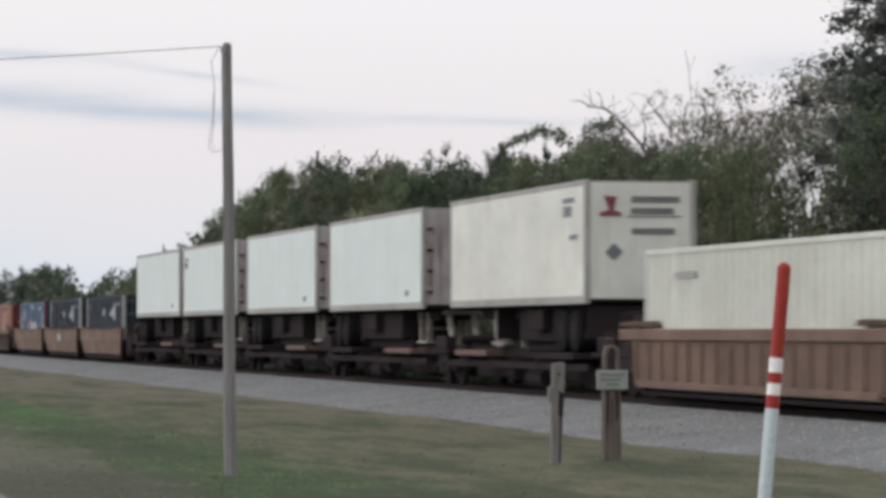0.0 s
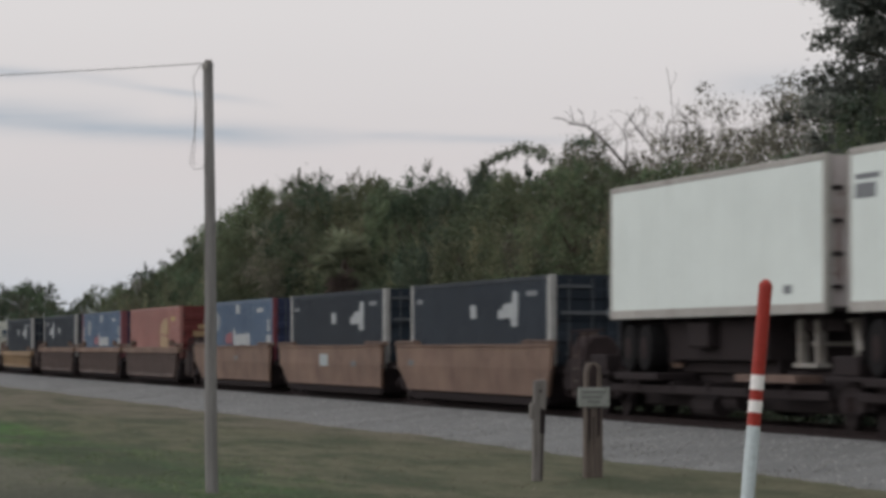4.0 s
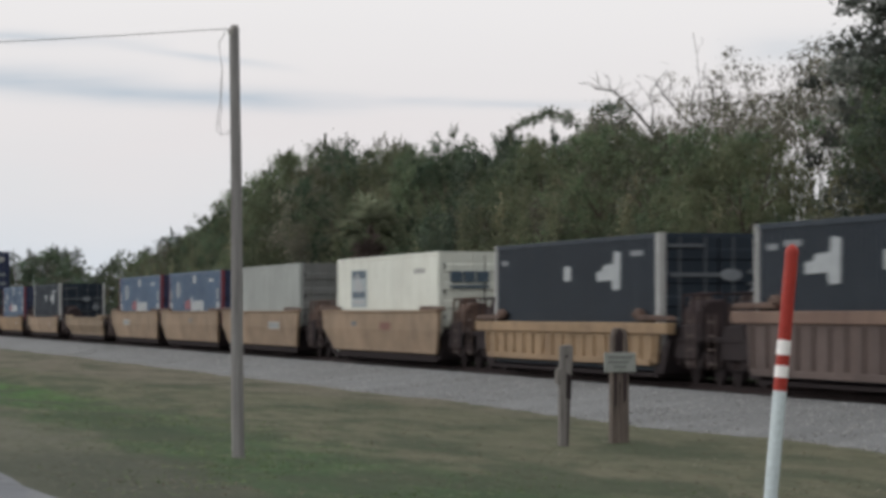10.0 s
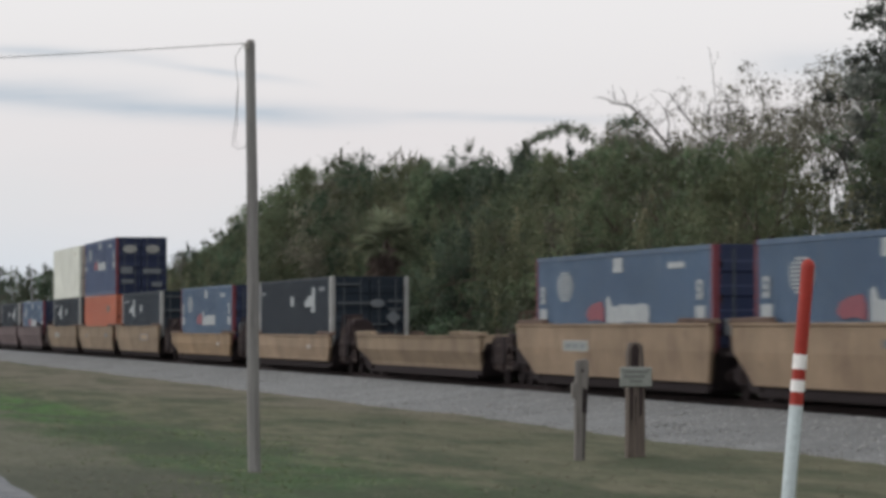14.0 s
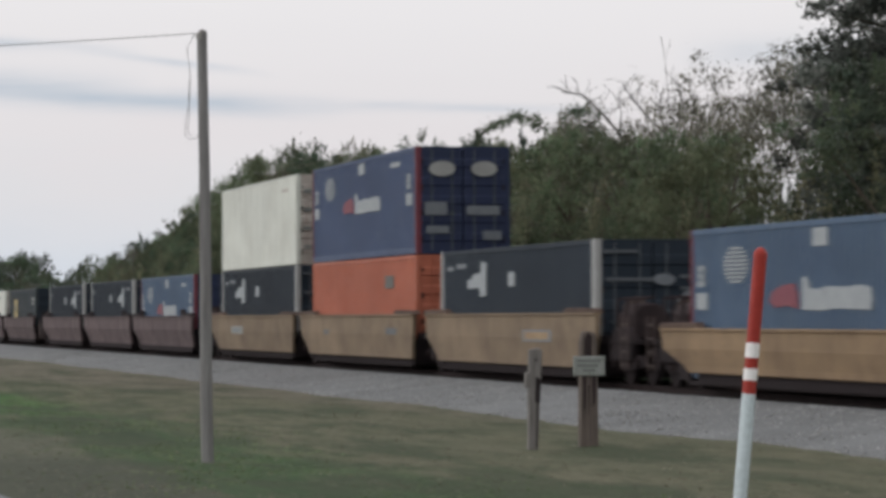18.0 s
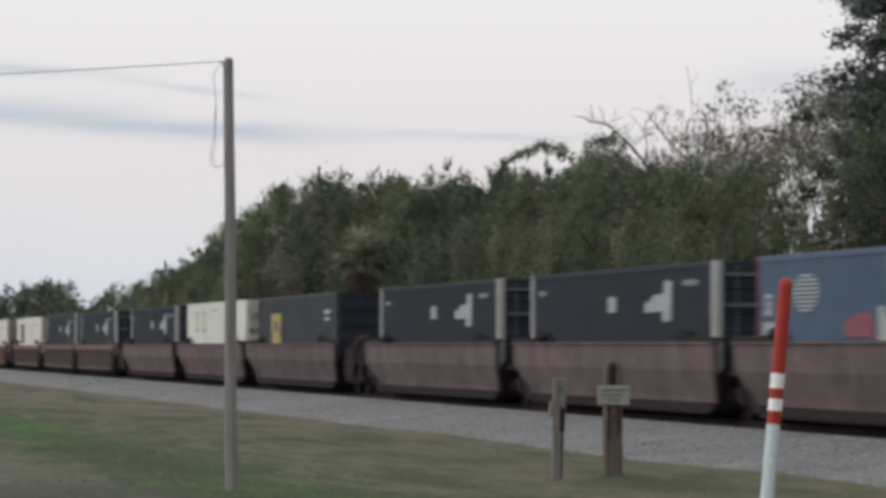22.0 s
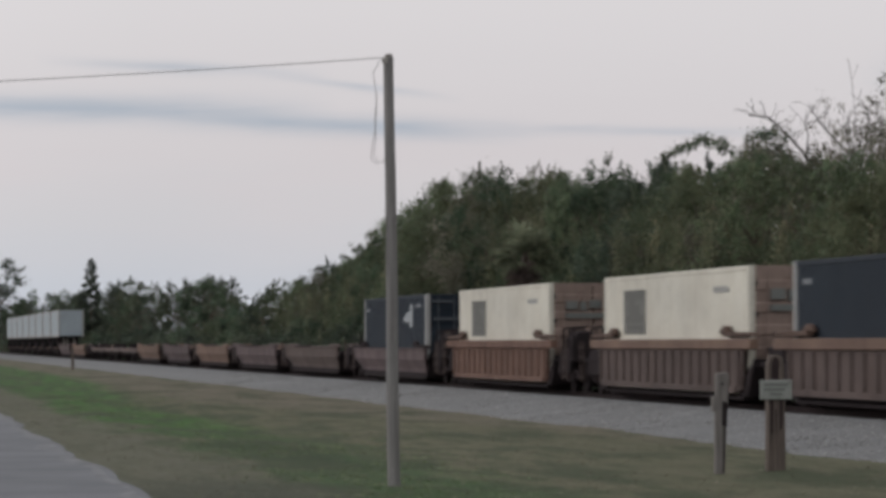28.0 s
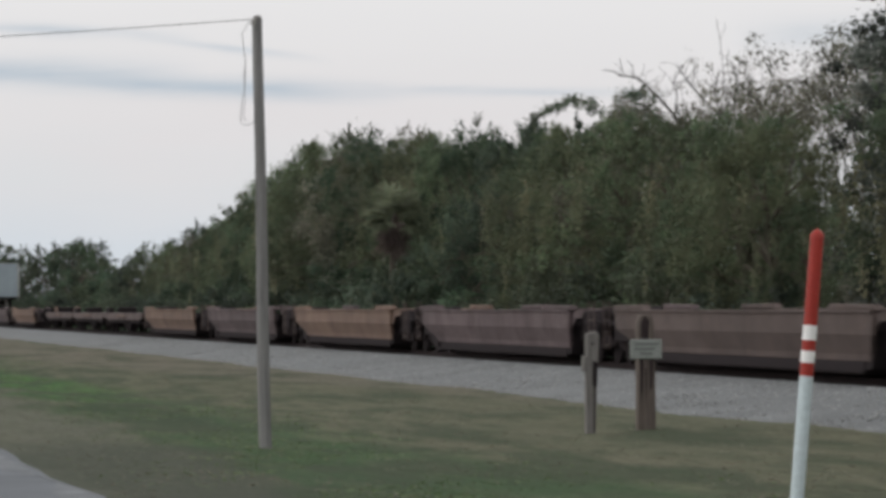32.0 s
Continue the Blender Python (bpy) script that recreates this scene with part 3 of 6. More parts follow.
build_ground()
r = Geo()
ys = [-60 + 2 * i for i in range(160)] + [270, 330, 420, 600, 900]
edge = [3.42 + 0.22 * noise.noise((0.3, y * 0.21, 2)) + 0.12 * noise.noise((5, y * 0.9, 1)) for y in ys]
r.v = [p for x, y in zip(edge, ys) for p in ((-4.2, y, 0.006), (-4.1, y, 0.035), (x - 0.05, y, 0.035), (x + 0.10, y, 0.004))]
r.f = [(4 * i + k, 4 * i + k + 1, 4 * i + k + 5, 4 * i + k + 4) for i in range(len(ys) - 1) for k in range(3)]
ground_thing("road", r, "asphalt", "grey asphalt road with a crumbling edge", "road", "structure")
r = Geo()
r.v = [p for e, y in zip(edge, ys) for p in ((e - 0.07 - max(0.0, min(0.5, 0.16 + 0.55 * noise.noise((2, y * 0.27, 1)))), y, 0.039), (e - 0.06, y, 0.039))]
r.f = [(2 * i, 2 * i + 1, 2 * i + 3, 2 * i + 2) for i in range(len(ys) - 1)]
ground_thing("trim_edge_line", r, "line", "worn pale concrete strip along the road edge", "road edge", "structure")

# ballast bed
PROFILE = [(15.1, -0.12), (15.6, -0.01), (16.5, 0.085), (17.6, 0.21), (18.5, 0.32), (19.05, 0.37), (19.6, 0.355), (20.0, 0.30), (21.7, 0.30), (22.2, 0.33), (23.2, 0.22), (25.4, -0.02), (25.9, -0.15)]
ys = [-300, -100, 0, 20] + [30 + 0.5 * i for i in range(220)] + [140 + 3 * i for i in range(60)] + [320 + 20 * i for i in range(50)]
g = Geo()
for y in ys:
    for i, (x, z) in enumerate(PROFILE):
        wob = noise.noise((x * 0.7, y * 0.4, 7))
        g.v.append((x + (0.30 * wob if i in (0, 1, 2) else 0.0), y, z + 0.02 * noise.noise((x * 3, y * 2.1, 3))))
w = len(PROFILE)
g.f = [(j * w + i, j * w + i + 1, (j + 1) * w + i + 1, (j + 1) * w + i) for j in range(len(ys) - 1) for i in range(w - 1)]
ground_thing("ballast_bed", g, "ballast", "sloping bed of grey crushed-stone ballast", "ballast", "structure", smooth=True)


def scatter_stones():
    rng = np.random.default_rng(5)
    n = 14000
    y = 33 + (rng.random(n) ** 1.3) * 150
    x = 15.3 + rng.random(n) * 3.9
    z = np.interp(x, [p[0] for p in PROFILE], [p[1] for p in PROFILE])
    s = 0.018 + rng.random(n) * 0.026
    base = np.array([(1, 0, 0), (-0.5, 0.85, 0), (-0.5, -0.85, 0), (0.1, 0.1, 0.55), (0, 0, -0.6)])
    v = base[None] * s[:, None, None] * (0.6 + rng.random((n, 5, 3)) * 0.8)
    a = rng.random(n) * 6.28
    c, d = np.cos(a)[:, None], np.sin(a)[:, None]
    v = np.stack([v[..., 0] * c - v[..., 1] * d, v[..., 0] * d + v[..., 1] * c, v[..., 2]], -1)
    v += np.stack([x, y, z + 0.002], -1)[:, None]
    tri = np.array([(0, 1, 3), (1, 2, 3), (2, 0, 3), (1, 0, 4), (2, 1, 4), (0, 2, 4)])
    f = (tri[None] + 5 * np.arange(n)[:, None, None]).reshape(-1, 3)
    me = bpy.data.meshes.new("ballast_stones")
    me.from_pydata(v.reshape(-1, 3).tolist(), [], f.tolist())
    me.materials.append(M["stones"])
    tagged(new("ballast_stones", me), "loose grey crushed stones on the ballast slope", "stones", "", "stuff")


scatter_stones()


def grass_tufts(name, count, seed, green):
    rng = np.random.default_rng(seed)
    y = 34 + (rng.random(count) ** 1.7) * 110
    if green:
        x = np.clip(7.6 + rng.normal(0, 1.3, count) + 0.6 * np.sin(y * 0.11), 3.9, 15.6)
    else:
        x = 3.7 + rng.random(count) * 12.2
    keep = np.array([noise.noise((a * 0.5, b * 0.22, 9 if green else 3)) for a, b in zip(x, y)]) > (-0.05 if green else -0.15)
    x, y = x[keep], y[keep]
    n = len(x)
    z = np.array([ground_z(a, b) for a, b in zip(x, y)])
    a = rng.random(n) * 6.28
    h = (0.02 + rng.random(n) * 0.045) * (1.2 if green else 1.0)
    wd = 0.012 + rng.random(n) * 0.02
    lean = rng.normal(0, 0.11, (n, 2))
    v = np.empty((n, 3, 3))
    v[:, 0] = np.stack([x - np.cos(a) * wd, y - np.sin(a) * wd, z - 0.01], -1)
    v[:, 1] = np.stack([x + np.cos(a) * wd, y + np.sin(a) * wd, z - 0.01], -1)
    v[:, 2] = np.stack([x + lean[:, 0], y + lean[:, 1], z + 0.35 * h], -1)
    me = bpy.data.meshes.new(name)
    me.from_pydata(v.reshape(-1, 3).tolist(), [], np.arange(3 * n).reshape(-1, 3).tolist())
    me.materials.append(M["bladegreen" if green else "blade"])
    tagged(new(name, me), "short green grass in the shallow ditch" if green else "short dry mown grass on the verge", "grass", "", "stuff")


grass_tufts("grass_dry", 12000, 11, False)
grass_tufts("grass_green", 12000, 12, True)

RAIL_OUT = [(-0.075, 0), (0.075, 0), (0.075, 0.012), (0.012, 0.03), (0.012, 0.125), (0.036, 0.135), (0.036, 0.17), (-0.036, 0.17), (-0.036, 0.135), (-0.012, 0.125), (-0.012, 0.03), (-0.075, 0.012)]
track = thing("railway_track", RAIL_X, 0, RAIL_Z - 0.17, "rusty steel rails on shade-darkened ties in ballast", "track")
for sx in (-0.7525, 0.7525):
    part("rail", Geo().prism_y([(sx + a, b) for a, b in RAIL_OUT], -300, 1300), "rail", track)
tie = Geo().box(-1.3, 1.3, -0.115, 0.115, -0.17, 0.012).mesh("tie", "sleeper", 0.012)
for i in range(240):
    o = part("tie", tie, "tie", track)
    o.location = (random.uniform(-0.03, 0.03), 24 + 0.52 * i, random.uniform(-0.005, 0.003))


# ---------------- posts, pole, marker ----------------
def build_pole():
    p = thing("utility_pole", 7.03, 48.4, ground_z(7.03, 48.4), "weathered grey wooden utility pole on the verge", "utility pole")
    g = Geo()
    hs = [-0.3, 0, 0.6, 1.2, 1.8, 2.4, 3.0, 3.6, 4.2, 4.8, 5.4, 5.80]
    for h in hs:
        cx, cy = -0.062 * h / 5.8 - 0.006 * math.sin(h * 1.4), 0.01 * math.sin(h)
        for i in range(16):
            q = 2 * math.pi * i / 16
            rr = (0.088 - 0.0035 * h) * (1 + 0.04 * noise.noise((math.cos(q), math.sin(q), h * 0.7)))
            g.v.append((cx + rr * math.cos(q), cy + rr * math.sin(q), h))
    g.f = [(16 * k + i, 16 * k + (i + 1) % 16, 16 * k + 16 + (i + 1) % 16, 16 * k + 16 + i) for k in range(len(hs) - 1) for i in range(16)]
    g.f.append(tuple(16 * (len(hs) - 1) + i for i in range(16)))
    part("shaft", g, "pole", p)
    cap = Geo().tube((-0.062, 0, 5.78), (-0.062, 0, 5.85), 0.070, 0.045, 12)
    part("top_cap", cap, "wood", p)
    w = Geo()
    pts = []
    for i in range(33):
        u = i / 32
        pts.append((-0.16 - 24.0 * u, -1.5 * u, 5.80 - 1.12 * u * (1.55 - u) - 0.30 * u))
    w.path(pts, 0.006)
    part("overhead_wire", w, "wire", p, "thin slack overhead wire")
    ctrl = [(-0.16, 0, 5.80), (-0.27, 0.02, 5.6), (-0.225, 0.03, 5.25), (-0.235, 0.02, 4.9), (-0.285, 0.02, 4.62), (-0.305, 0.0, 4.42), (-0.24, -0.02, 4.365), (-0.145, -0.05, 4.39), (-0.105, -0.06, 4.47)]
    part("hanging_wire", Geo().path(ctrl, 0.0045), "wire", p, "cut wire hanging in a loop beside the pole")
    ctrl = [(-0.225, 0.03, 5.25), (-0.25, 0.03, 4.95), (-0.235, 0.02, 4.70), (-0.265, 0.02, 4.5), (-0.23, 0.0, 4.42)]
    part("wire_tail", Geo().path(ctrl, 0.004), "wire", p)
    staple = Geo().box(-0.16, -0.09, -0.09, -0.065, 5.72, 5.80)
    part("wire_clamp", staple, "steelgrey", p)


def build_posts():
    zA = ground_z(12.15, 51.03)
    a = thing("wooden_post", 12.16, 51.0, zA, "thin weathered grey wooden post leaning slightly in the grass", "post")
    a.rotation_euler = (0, radians(1.2), radians(6))
    g = Geo().prism_y([(-0.075, -0.25), (0.06, -0.25), (0.085, 0.7), (0.105, 1.44), (0.06, 1.475), (-0.09, 1.445), (-0.085, 0.7)], -0.045, 0.045)
    part("board", g, "wood", a, bevel=0.008)
    part("dark_slat", Geo().prism_y([(0.005, 0.70), (0.078, 0.68), (0.090, 1.02), (0.010, 1.06)], -0.052, -0.044), "black", a, "dark rotten strip of wood", bevel=0.003)
    part("crack", Geo().prism_y([(0.032, 0.02), (0.048, 0.02), (0.060, 0.70), (0.036, 0.69)], -0.0475, -0.044), "gearbrown", a, "dark open crack in the grain")
    part("side_block", Geo().box(-0.145, -0.086, -0.05, 0.03, 0.90, 1.12), "wood", a, "small weathered block nailed to the post", bevel=0.01)
    part("bolt", Geo().tube((0.0, -0.045, 1.30), (0.0, -0.062, 1.30), 0.018, n=8), "rail", a)
    zB = ground_z(13.28, 52.08)
    b = thing("tie_post", 13.26, 52.08, zB, "upright old creosoted railway tie with a small board nailed on", "post")
    g = Geo().prism_y([(-0.135, -0.3), (0.14, -0.3), (0.135, 0.8), (0.12, 1.45), (0.105, 1.66), (0.03, 1.705), (-0.085, 1.70), (-0.125, 1.55), (-0.128, 0.8)], -0.09, 0.09)
    part("tie_body", g, "tie", b, bevel=0.012)
    part("char_streak", Geo().prism_y([(-0.075, 1.34), (0.035, 1.34), (0.045, 1.62), (-0.02, 1.69), (-0.07, 1.60)], -0.0935, -0.089), "gearbrown", b, "blackened streak down the grain")
    for x0, x1, z0, z1 in ((-0.095, -0.045, 0.52, 1.05), (0.04, 0.10, 0.58, 1.05), (-0.02, 0.005, 0.30, 0.90)):
        part("crack", Geo().prism_y([(x0 + 0.01, z0), (x1 - 0.012, z0 + 0.05), (x1, z1), (x0, z1)], -0.0935, -0.089), "gearbrown", b, "dark open crack in the grain")
    board = part("sign_board", Geo().box(-0.255, 0.23, -0.125, -0.10, 1.045, 1.335), "sign", b, "weathered pale green-grey board with faded dark lettering", bevel=0.01)
    for i, (x0, x1, z) in enumerate(((-0.19, 0.17, 1.265), (-0.20, 0.12, 1.195), (-0.10, 0.08, 1.125))):
        part("faded_line", Geo().box(x0, x1, -0.129, -0.1245, z - 0.018, z + 0.018), "ink", board)
    for sx in (-0.21, 0.19):
        part("nail", Geo().tube((sx, -0.125, 1.30), (sx, -0.133, 1.30), 0.008, n=6), "rail", b)


def build_marker():
    m = thing("marker_post", 5.915, 20.0, 0.0, "round red and white striped plastic cable marker post", "marker post")
    m.rotation_euler = (0, radians(5.2), 0)
    cuts = [(-0.2, 1.462, "m_white", "lower_tube"), (1.462, 1.540, "m_red", "red_band"), (1.540, 1.608, "m_band", "white_band"), (1.608, 1.670, "m_red", "red_band"), (1.670, 1.755, "m_band", "white_band"), (1.755, 2.26, "m_red", "upper_tube")]
    for z0, z1, mat_name, nm in cuts:
        r0 = 0.0395 if nm != "white_band" else 0.0405
        part(nm, Geo().tube((0, 0, z0), (0, 0, z1), r0, r0, 20), mat_name, m, smooth=False)
    dome = Geo()
    prev = (0, 0, 2.255)
    for k in range(1, 5):
        q = k / 4 * math.pi / 2
        nxt = (0, 0, 2.255 + 0.055 * math.sin(q))
        dome.tube(prev, nxt, 0.043 * math.cos((k - 1) / 4 * math.pi / 2), max(0.004, 0.043 * math.cos(q)), 20, cap=(k in (1, 4)))
        prev = nxt
    part("cap", dome, "m_red", m)


build_pole()
build_posts()
build_marker()
fp = thing("small_post", 14.4, 258.0, 0, "small dark post far along the ballast edge", "post")
part("stake", Geo().prism_y([(-0.10, -0.2), (0.10, -0.2), (0.09, 1.5), (0, 1.6), (-0.09, 1.5)], -0.08, 0.08), "tie", fp)


# ---------------- rolling stock ----------------
def bogie(parent, y):
    """A two-axle bogie under a car, with side frames and wheels."""
    b = new("bogie")
    b.parent = parent
    b.location = (0, y, RAIL_Z - BASE_Z)
    if "side" not in BOGIE:
        side = Geo().prism_x([(-1.25, 0.42), (-1.05, 0.62), (-0.55, 0.66), (-0.35, 0.80), (0.35, 0.80), (0.55, 0.66), (1.05, 0.62), (1.25, 0.42), (1.05, 0.34), (0.75, 0.42), (0.45, 0.30), (-0.45, 0.30), (-0.75, 0.42), (-1.05, 0.34)], -0.06, 0.06)
        BOGIE["side"] = side.mesh("side_frame", "black", 0.015)
        BOGIE["bolster"] = Geo().box(-1.0, 1.0, -0.22, 0.22, 0.42, 0.86).mesh("bolster", "black", 0.02)
        wheel = Geo().tube((-0.065, 0, 0), (0.065, 0, 0), 0.42, 0.42, 20)
        wheel.tube((-0.09, 0, 0), (-0.065, 0, 0), 0.12, 0.12, 10)
        BOGIE["wheel"] = wheel.mesh("wheel", "black")
        BOGIE["axle"] = Geo().tube((-0.75, 0, 0), (0.75, 0, 0), 0.08, n=8).mesh("axle", "black")
        BOGIE["cap"] = Geo().tube((-0.05, 0, 0), (0.05, 0, 0), 0.11, 0.09, 10).mesh("bearing_cap", "rail")
        spring = Geo()
        for k in (-0.16, 0.0, 0.16):
            spring.tube((0, k, 0.34), (0, k, 0.60), 0.06, n=8)
        BOGIE["spring"] = spring.mesh("spring_pack", "rail")
    for sx in (-1.03, 1.03):
        o = part("side_frame", BOGIE["side"], "", b)
        o.location = (sx, 0, 0)
        part("spring_pack", BOGIE["spring"], "", b).location = (sx * 1.04, 0, 0)
    part("bolster", BOGIE["bolster"], "", b)
    for wy in (-0.89, 0.89):
        part("axle", BOGIE["axle"], "", b).location = (0, wy, 0.42)
        for sx in (-0.745, 0.745):
            part("wheel", BOGIE["wheel"], "", b).location = (sx, wy, 0.42)
        part("bearing_cap", BOGIE["cap"], "", b).location = (-1.12, wy, 0.47)
    return b


BOGIE = {}
CACHE = {}


def cached(key, maker):
    if key not in CACHE:
        CACHE[key] = maker()
    return CACHE[key]


def smooth_side(a, b, top, low, lean_in):
    """Plain well side with a crease half way up: below it the plate leans in and is cut away over the bogies; a, b: (end, cut) of both ends."""
    rows = [(top, 0.0, 0.0), (top - 0.45 * (top - low), 0.10, 0.0), (low + 0.12, 0.86, 0.9 * lean_in), (low, 1.0, lean_in)]
    g = Geo()
    for z, cut, lean in rows:
        p, q = -a[0] + a[1] * cut, b[0] - b[1] * cut
        g.v += [(-0.05 + lean, p, z), (-0.05 + lean, q, z), (0.05 + lean, q, z), (0.05 + lean, p, z)]
    for i in range(len(rows) - 1):
        p, q = 4 * i, 4 * i + 4
        g.f += [(p + e, p + (e + 1) % 4, q + (e + 1) % 4, q + e) for e in range(4)]
    g.f += [(0, 1, 2, 3), (15, 14, 13, 12)]
    return g


def well_unit(car, yc, half, style, color, plate, top, low, empty=False, joints=(False, False)):
    """One well of a well car: sides, floor, end bulkheads, corner guides; yc: its middle on the car; joints: ends that share a bogie."""
    for sx in (-1, 1):
        if style == "smooth":
            lean = 0.17 if color in ("wmauve", "wbrown") or empty else 0.07
            ends = [(half - 0.15, short) if shared else (half + (0.2 if half < 9.2 else -0.1), long) for shared, short, long in ((joints[0], 0.45, 0.7), (joints[1], 1.3, 1.75))][::-sx]
            me = cached(("sm", half, color, top, lean, *ends), lambda: smooth_side(*ends, top, low, lean).mesh("side_panel", color, 0.015))
            side = part("side_panel", me, "", car)
            side.location = (sx * 1.52, yc, 0)
            side.rotation_euler = (0, 0, 0 if sx < 0 else math.pi)
            me = cached(("smf", color, top, *ends), lambda: Geo().box(-0.09, 0.09, -ends[0][0] + 0.05, ends[1][0] - 0.05, top - 0.005, top + 0.05).mesh("top_flange", color, 0.01))
            part("top_flange", me, "", side).location = (0, 0, 0)
            me = cached(("smb", low, *ends), lambda: Geo().box(0.13, 0.19, ends[0][1] - ends[0][0] + 0.35, ends[1][0] - ends[1][1] - 0.35, 0.26, low + 0.004).mesh("bottom_flange", "black"))
            part("bottom_flange", me, "", side)
        else:
            me = cached(("rc", half, color), lambda: Geo().prism_x([(-half, top - 0.24), (half, top - 0.24), (half, top), (-half, top)], -0.10, 0.10).mesh("top_chord", "wtan" if color == "wmauve" else color, 0.02))
            side = part("top_chord", me, "", car)
            side.location = (sx * 1.42, yc, 0)
            lo = 0.52 if color == "wyellow" else 0.44
            web = {"wmauve": "wdark"}.get(color, color)
            me = cached(("rp", half, color), lambda: Geo().prism_x([(-half + 1.1, lo), (half - 1.1, lo), (half - 0.9, top - 0.24), (-half + 0.9, top - 0.24)], -0.03, 0.04).mesh("web_panel", web))
            panel = part("web_panel", me, "", car)
            panel.location = (sx * 1.42, yc, 0)
            if sx > 0:
                panel.rotation_euler = (0, 0, math.pi)
            me = cached(("rb", half, color), lambda: Geo().box(-0.09, 0.07, -half + 1.45, half - 1.45, lo - 0.06, lo + 0.08).mesh("bottom_chord", web, 0.01))
            o = part("bottom_chord", me, "", car)
            o.location = (sx * 1.42, yc, 0)
            me = cached(("rr", color), lambda: Geo().prism_y([(-0.085, lo + 0.08), (0.02, lo + 0.08), (0.02, top - 0.28), (-0.085, top - 0.28)], -0.07, 0.07).mesh("rib", web, 0.015))
            if sx < 0:
                n = 17
                for i in range(n):
                    o = part("rib", me, "", panel)
                    o.location = (0, -half + 1.3 + (2 * half - 2.6) * i / (n - 1), 0)
        # corner guides that stand up beside the box
        # each is a long flat bar, most of them with a lump at the inner end
        lump = not empty and color not in ("wsand", "wtan") and (style == "rib" or color in ("wmauve", "wbrown"))
        guide_mat = color if empty else "black" if color in ("wmauve", "wbrown") and style == "smooth" else "geartan"
        me = cached(("ear", guide_mat), lambda: Geo().prism_x([(-1.5, 0), (1.35, 0), (1.2, 0.10), (-1.3, 0.12)], -0.12, 0.08).mesh("corner_guide", guide_mat, 0.02))
        for sy in (-1, 1):
            o = part("corner_guide", me, "", car)
            o.location = (sx * (1.48 if style == "smooth" else 1.40), yc + sy * (half - 1.35), top + 0.045)
            o.rotation_euler = (0, 0, 0 if sy > 0 else math.pi)
            if lump:
                me2 = cached(("lump", guide_mat), lambda: Geo().prism_x([(-0.38, 0), (0.38, 0), (0.34, 0.10), (0.20, 0.19), (-0.10, 0.20), (-0.3, 0.13)], -0.09, 0.09).mesh("guide_lump", guide_mat, 0.05))
                part("guide_lump", me2, "", o).location = (0, -1.35, 0.06)
    me = cached(("fl", half), lambda: Geo().box(-1.36, 1.36, -half + 1.3, half - 1.3, 0.22, 0.30).mesh("well_floor", "black"))
    part("well_floor", me, "", car).location = (0, yc, 0)
    for sy in (-1, 1):
        # black instead of the car colour: shade in the gap is painted on
        me = cached(("bh", color), lambda: Geo().prism_x([(-0.30, 0.30), (0.42, 0.30), (0.95, 0.98), (0.95, 1.16), (-0.30, 0.45)], -1.365, 1.365).mesh("end_bulkhead", "black", 0.01))
        o = part("end_bulkhead", me, "", car)
        o.location = (0, yc + sy * (half - 1.25), 0)
        o.rotation_euler = (0, 0, 0 if sy > 0 else math.pi)
    if plate:
        for k, (y0, w, z, h, mat_name) in enumerate(plate):
            part("marking_bar", Geo().box(-1.576 - 0.002 * k, -1.5705, yc + y0 - w / 2, yc + y0 + w / 2, z - h / 2, z + h / 2), mat_name, car)


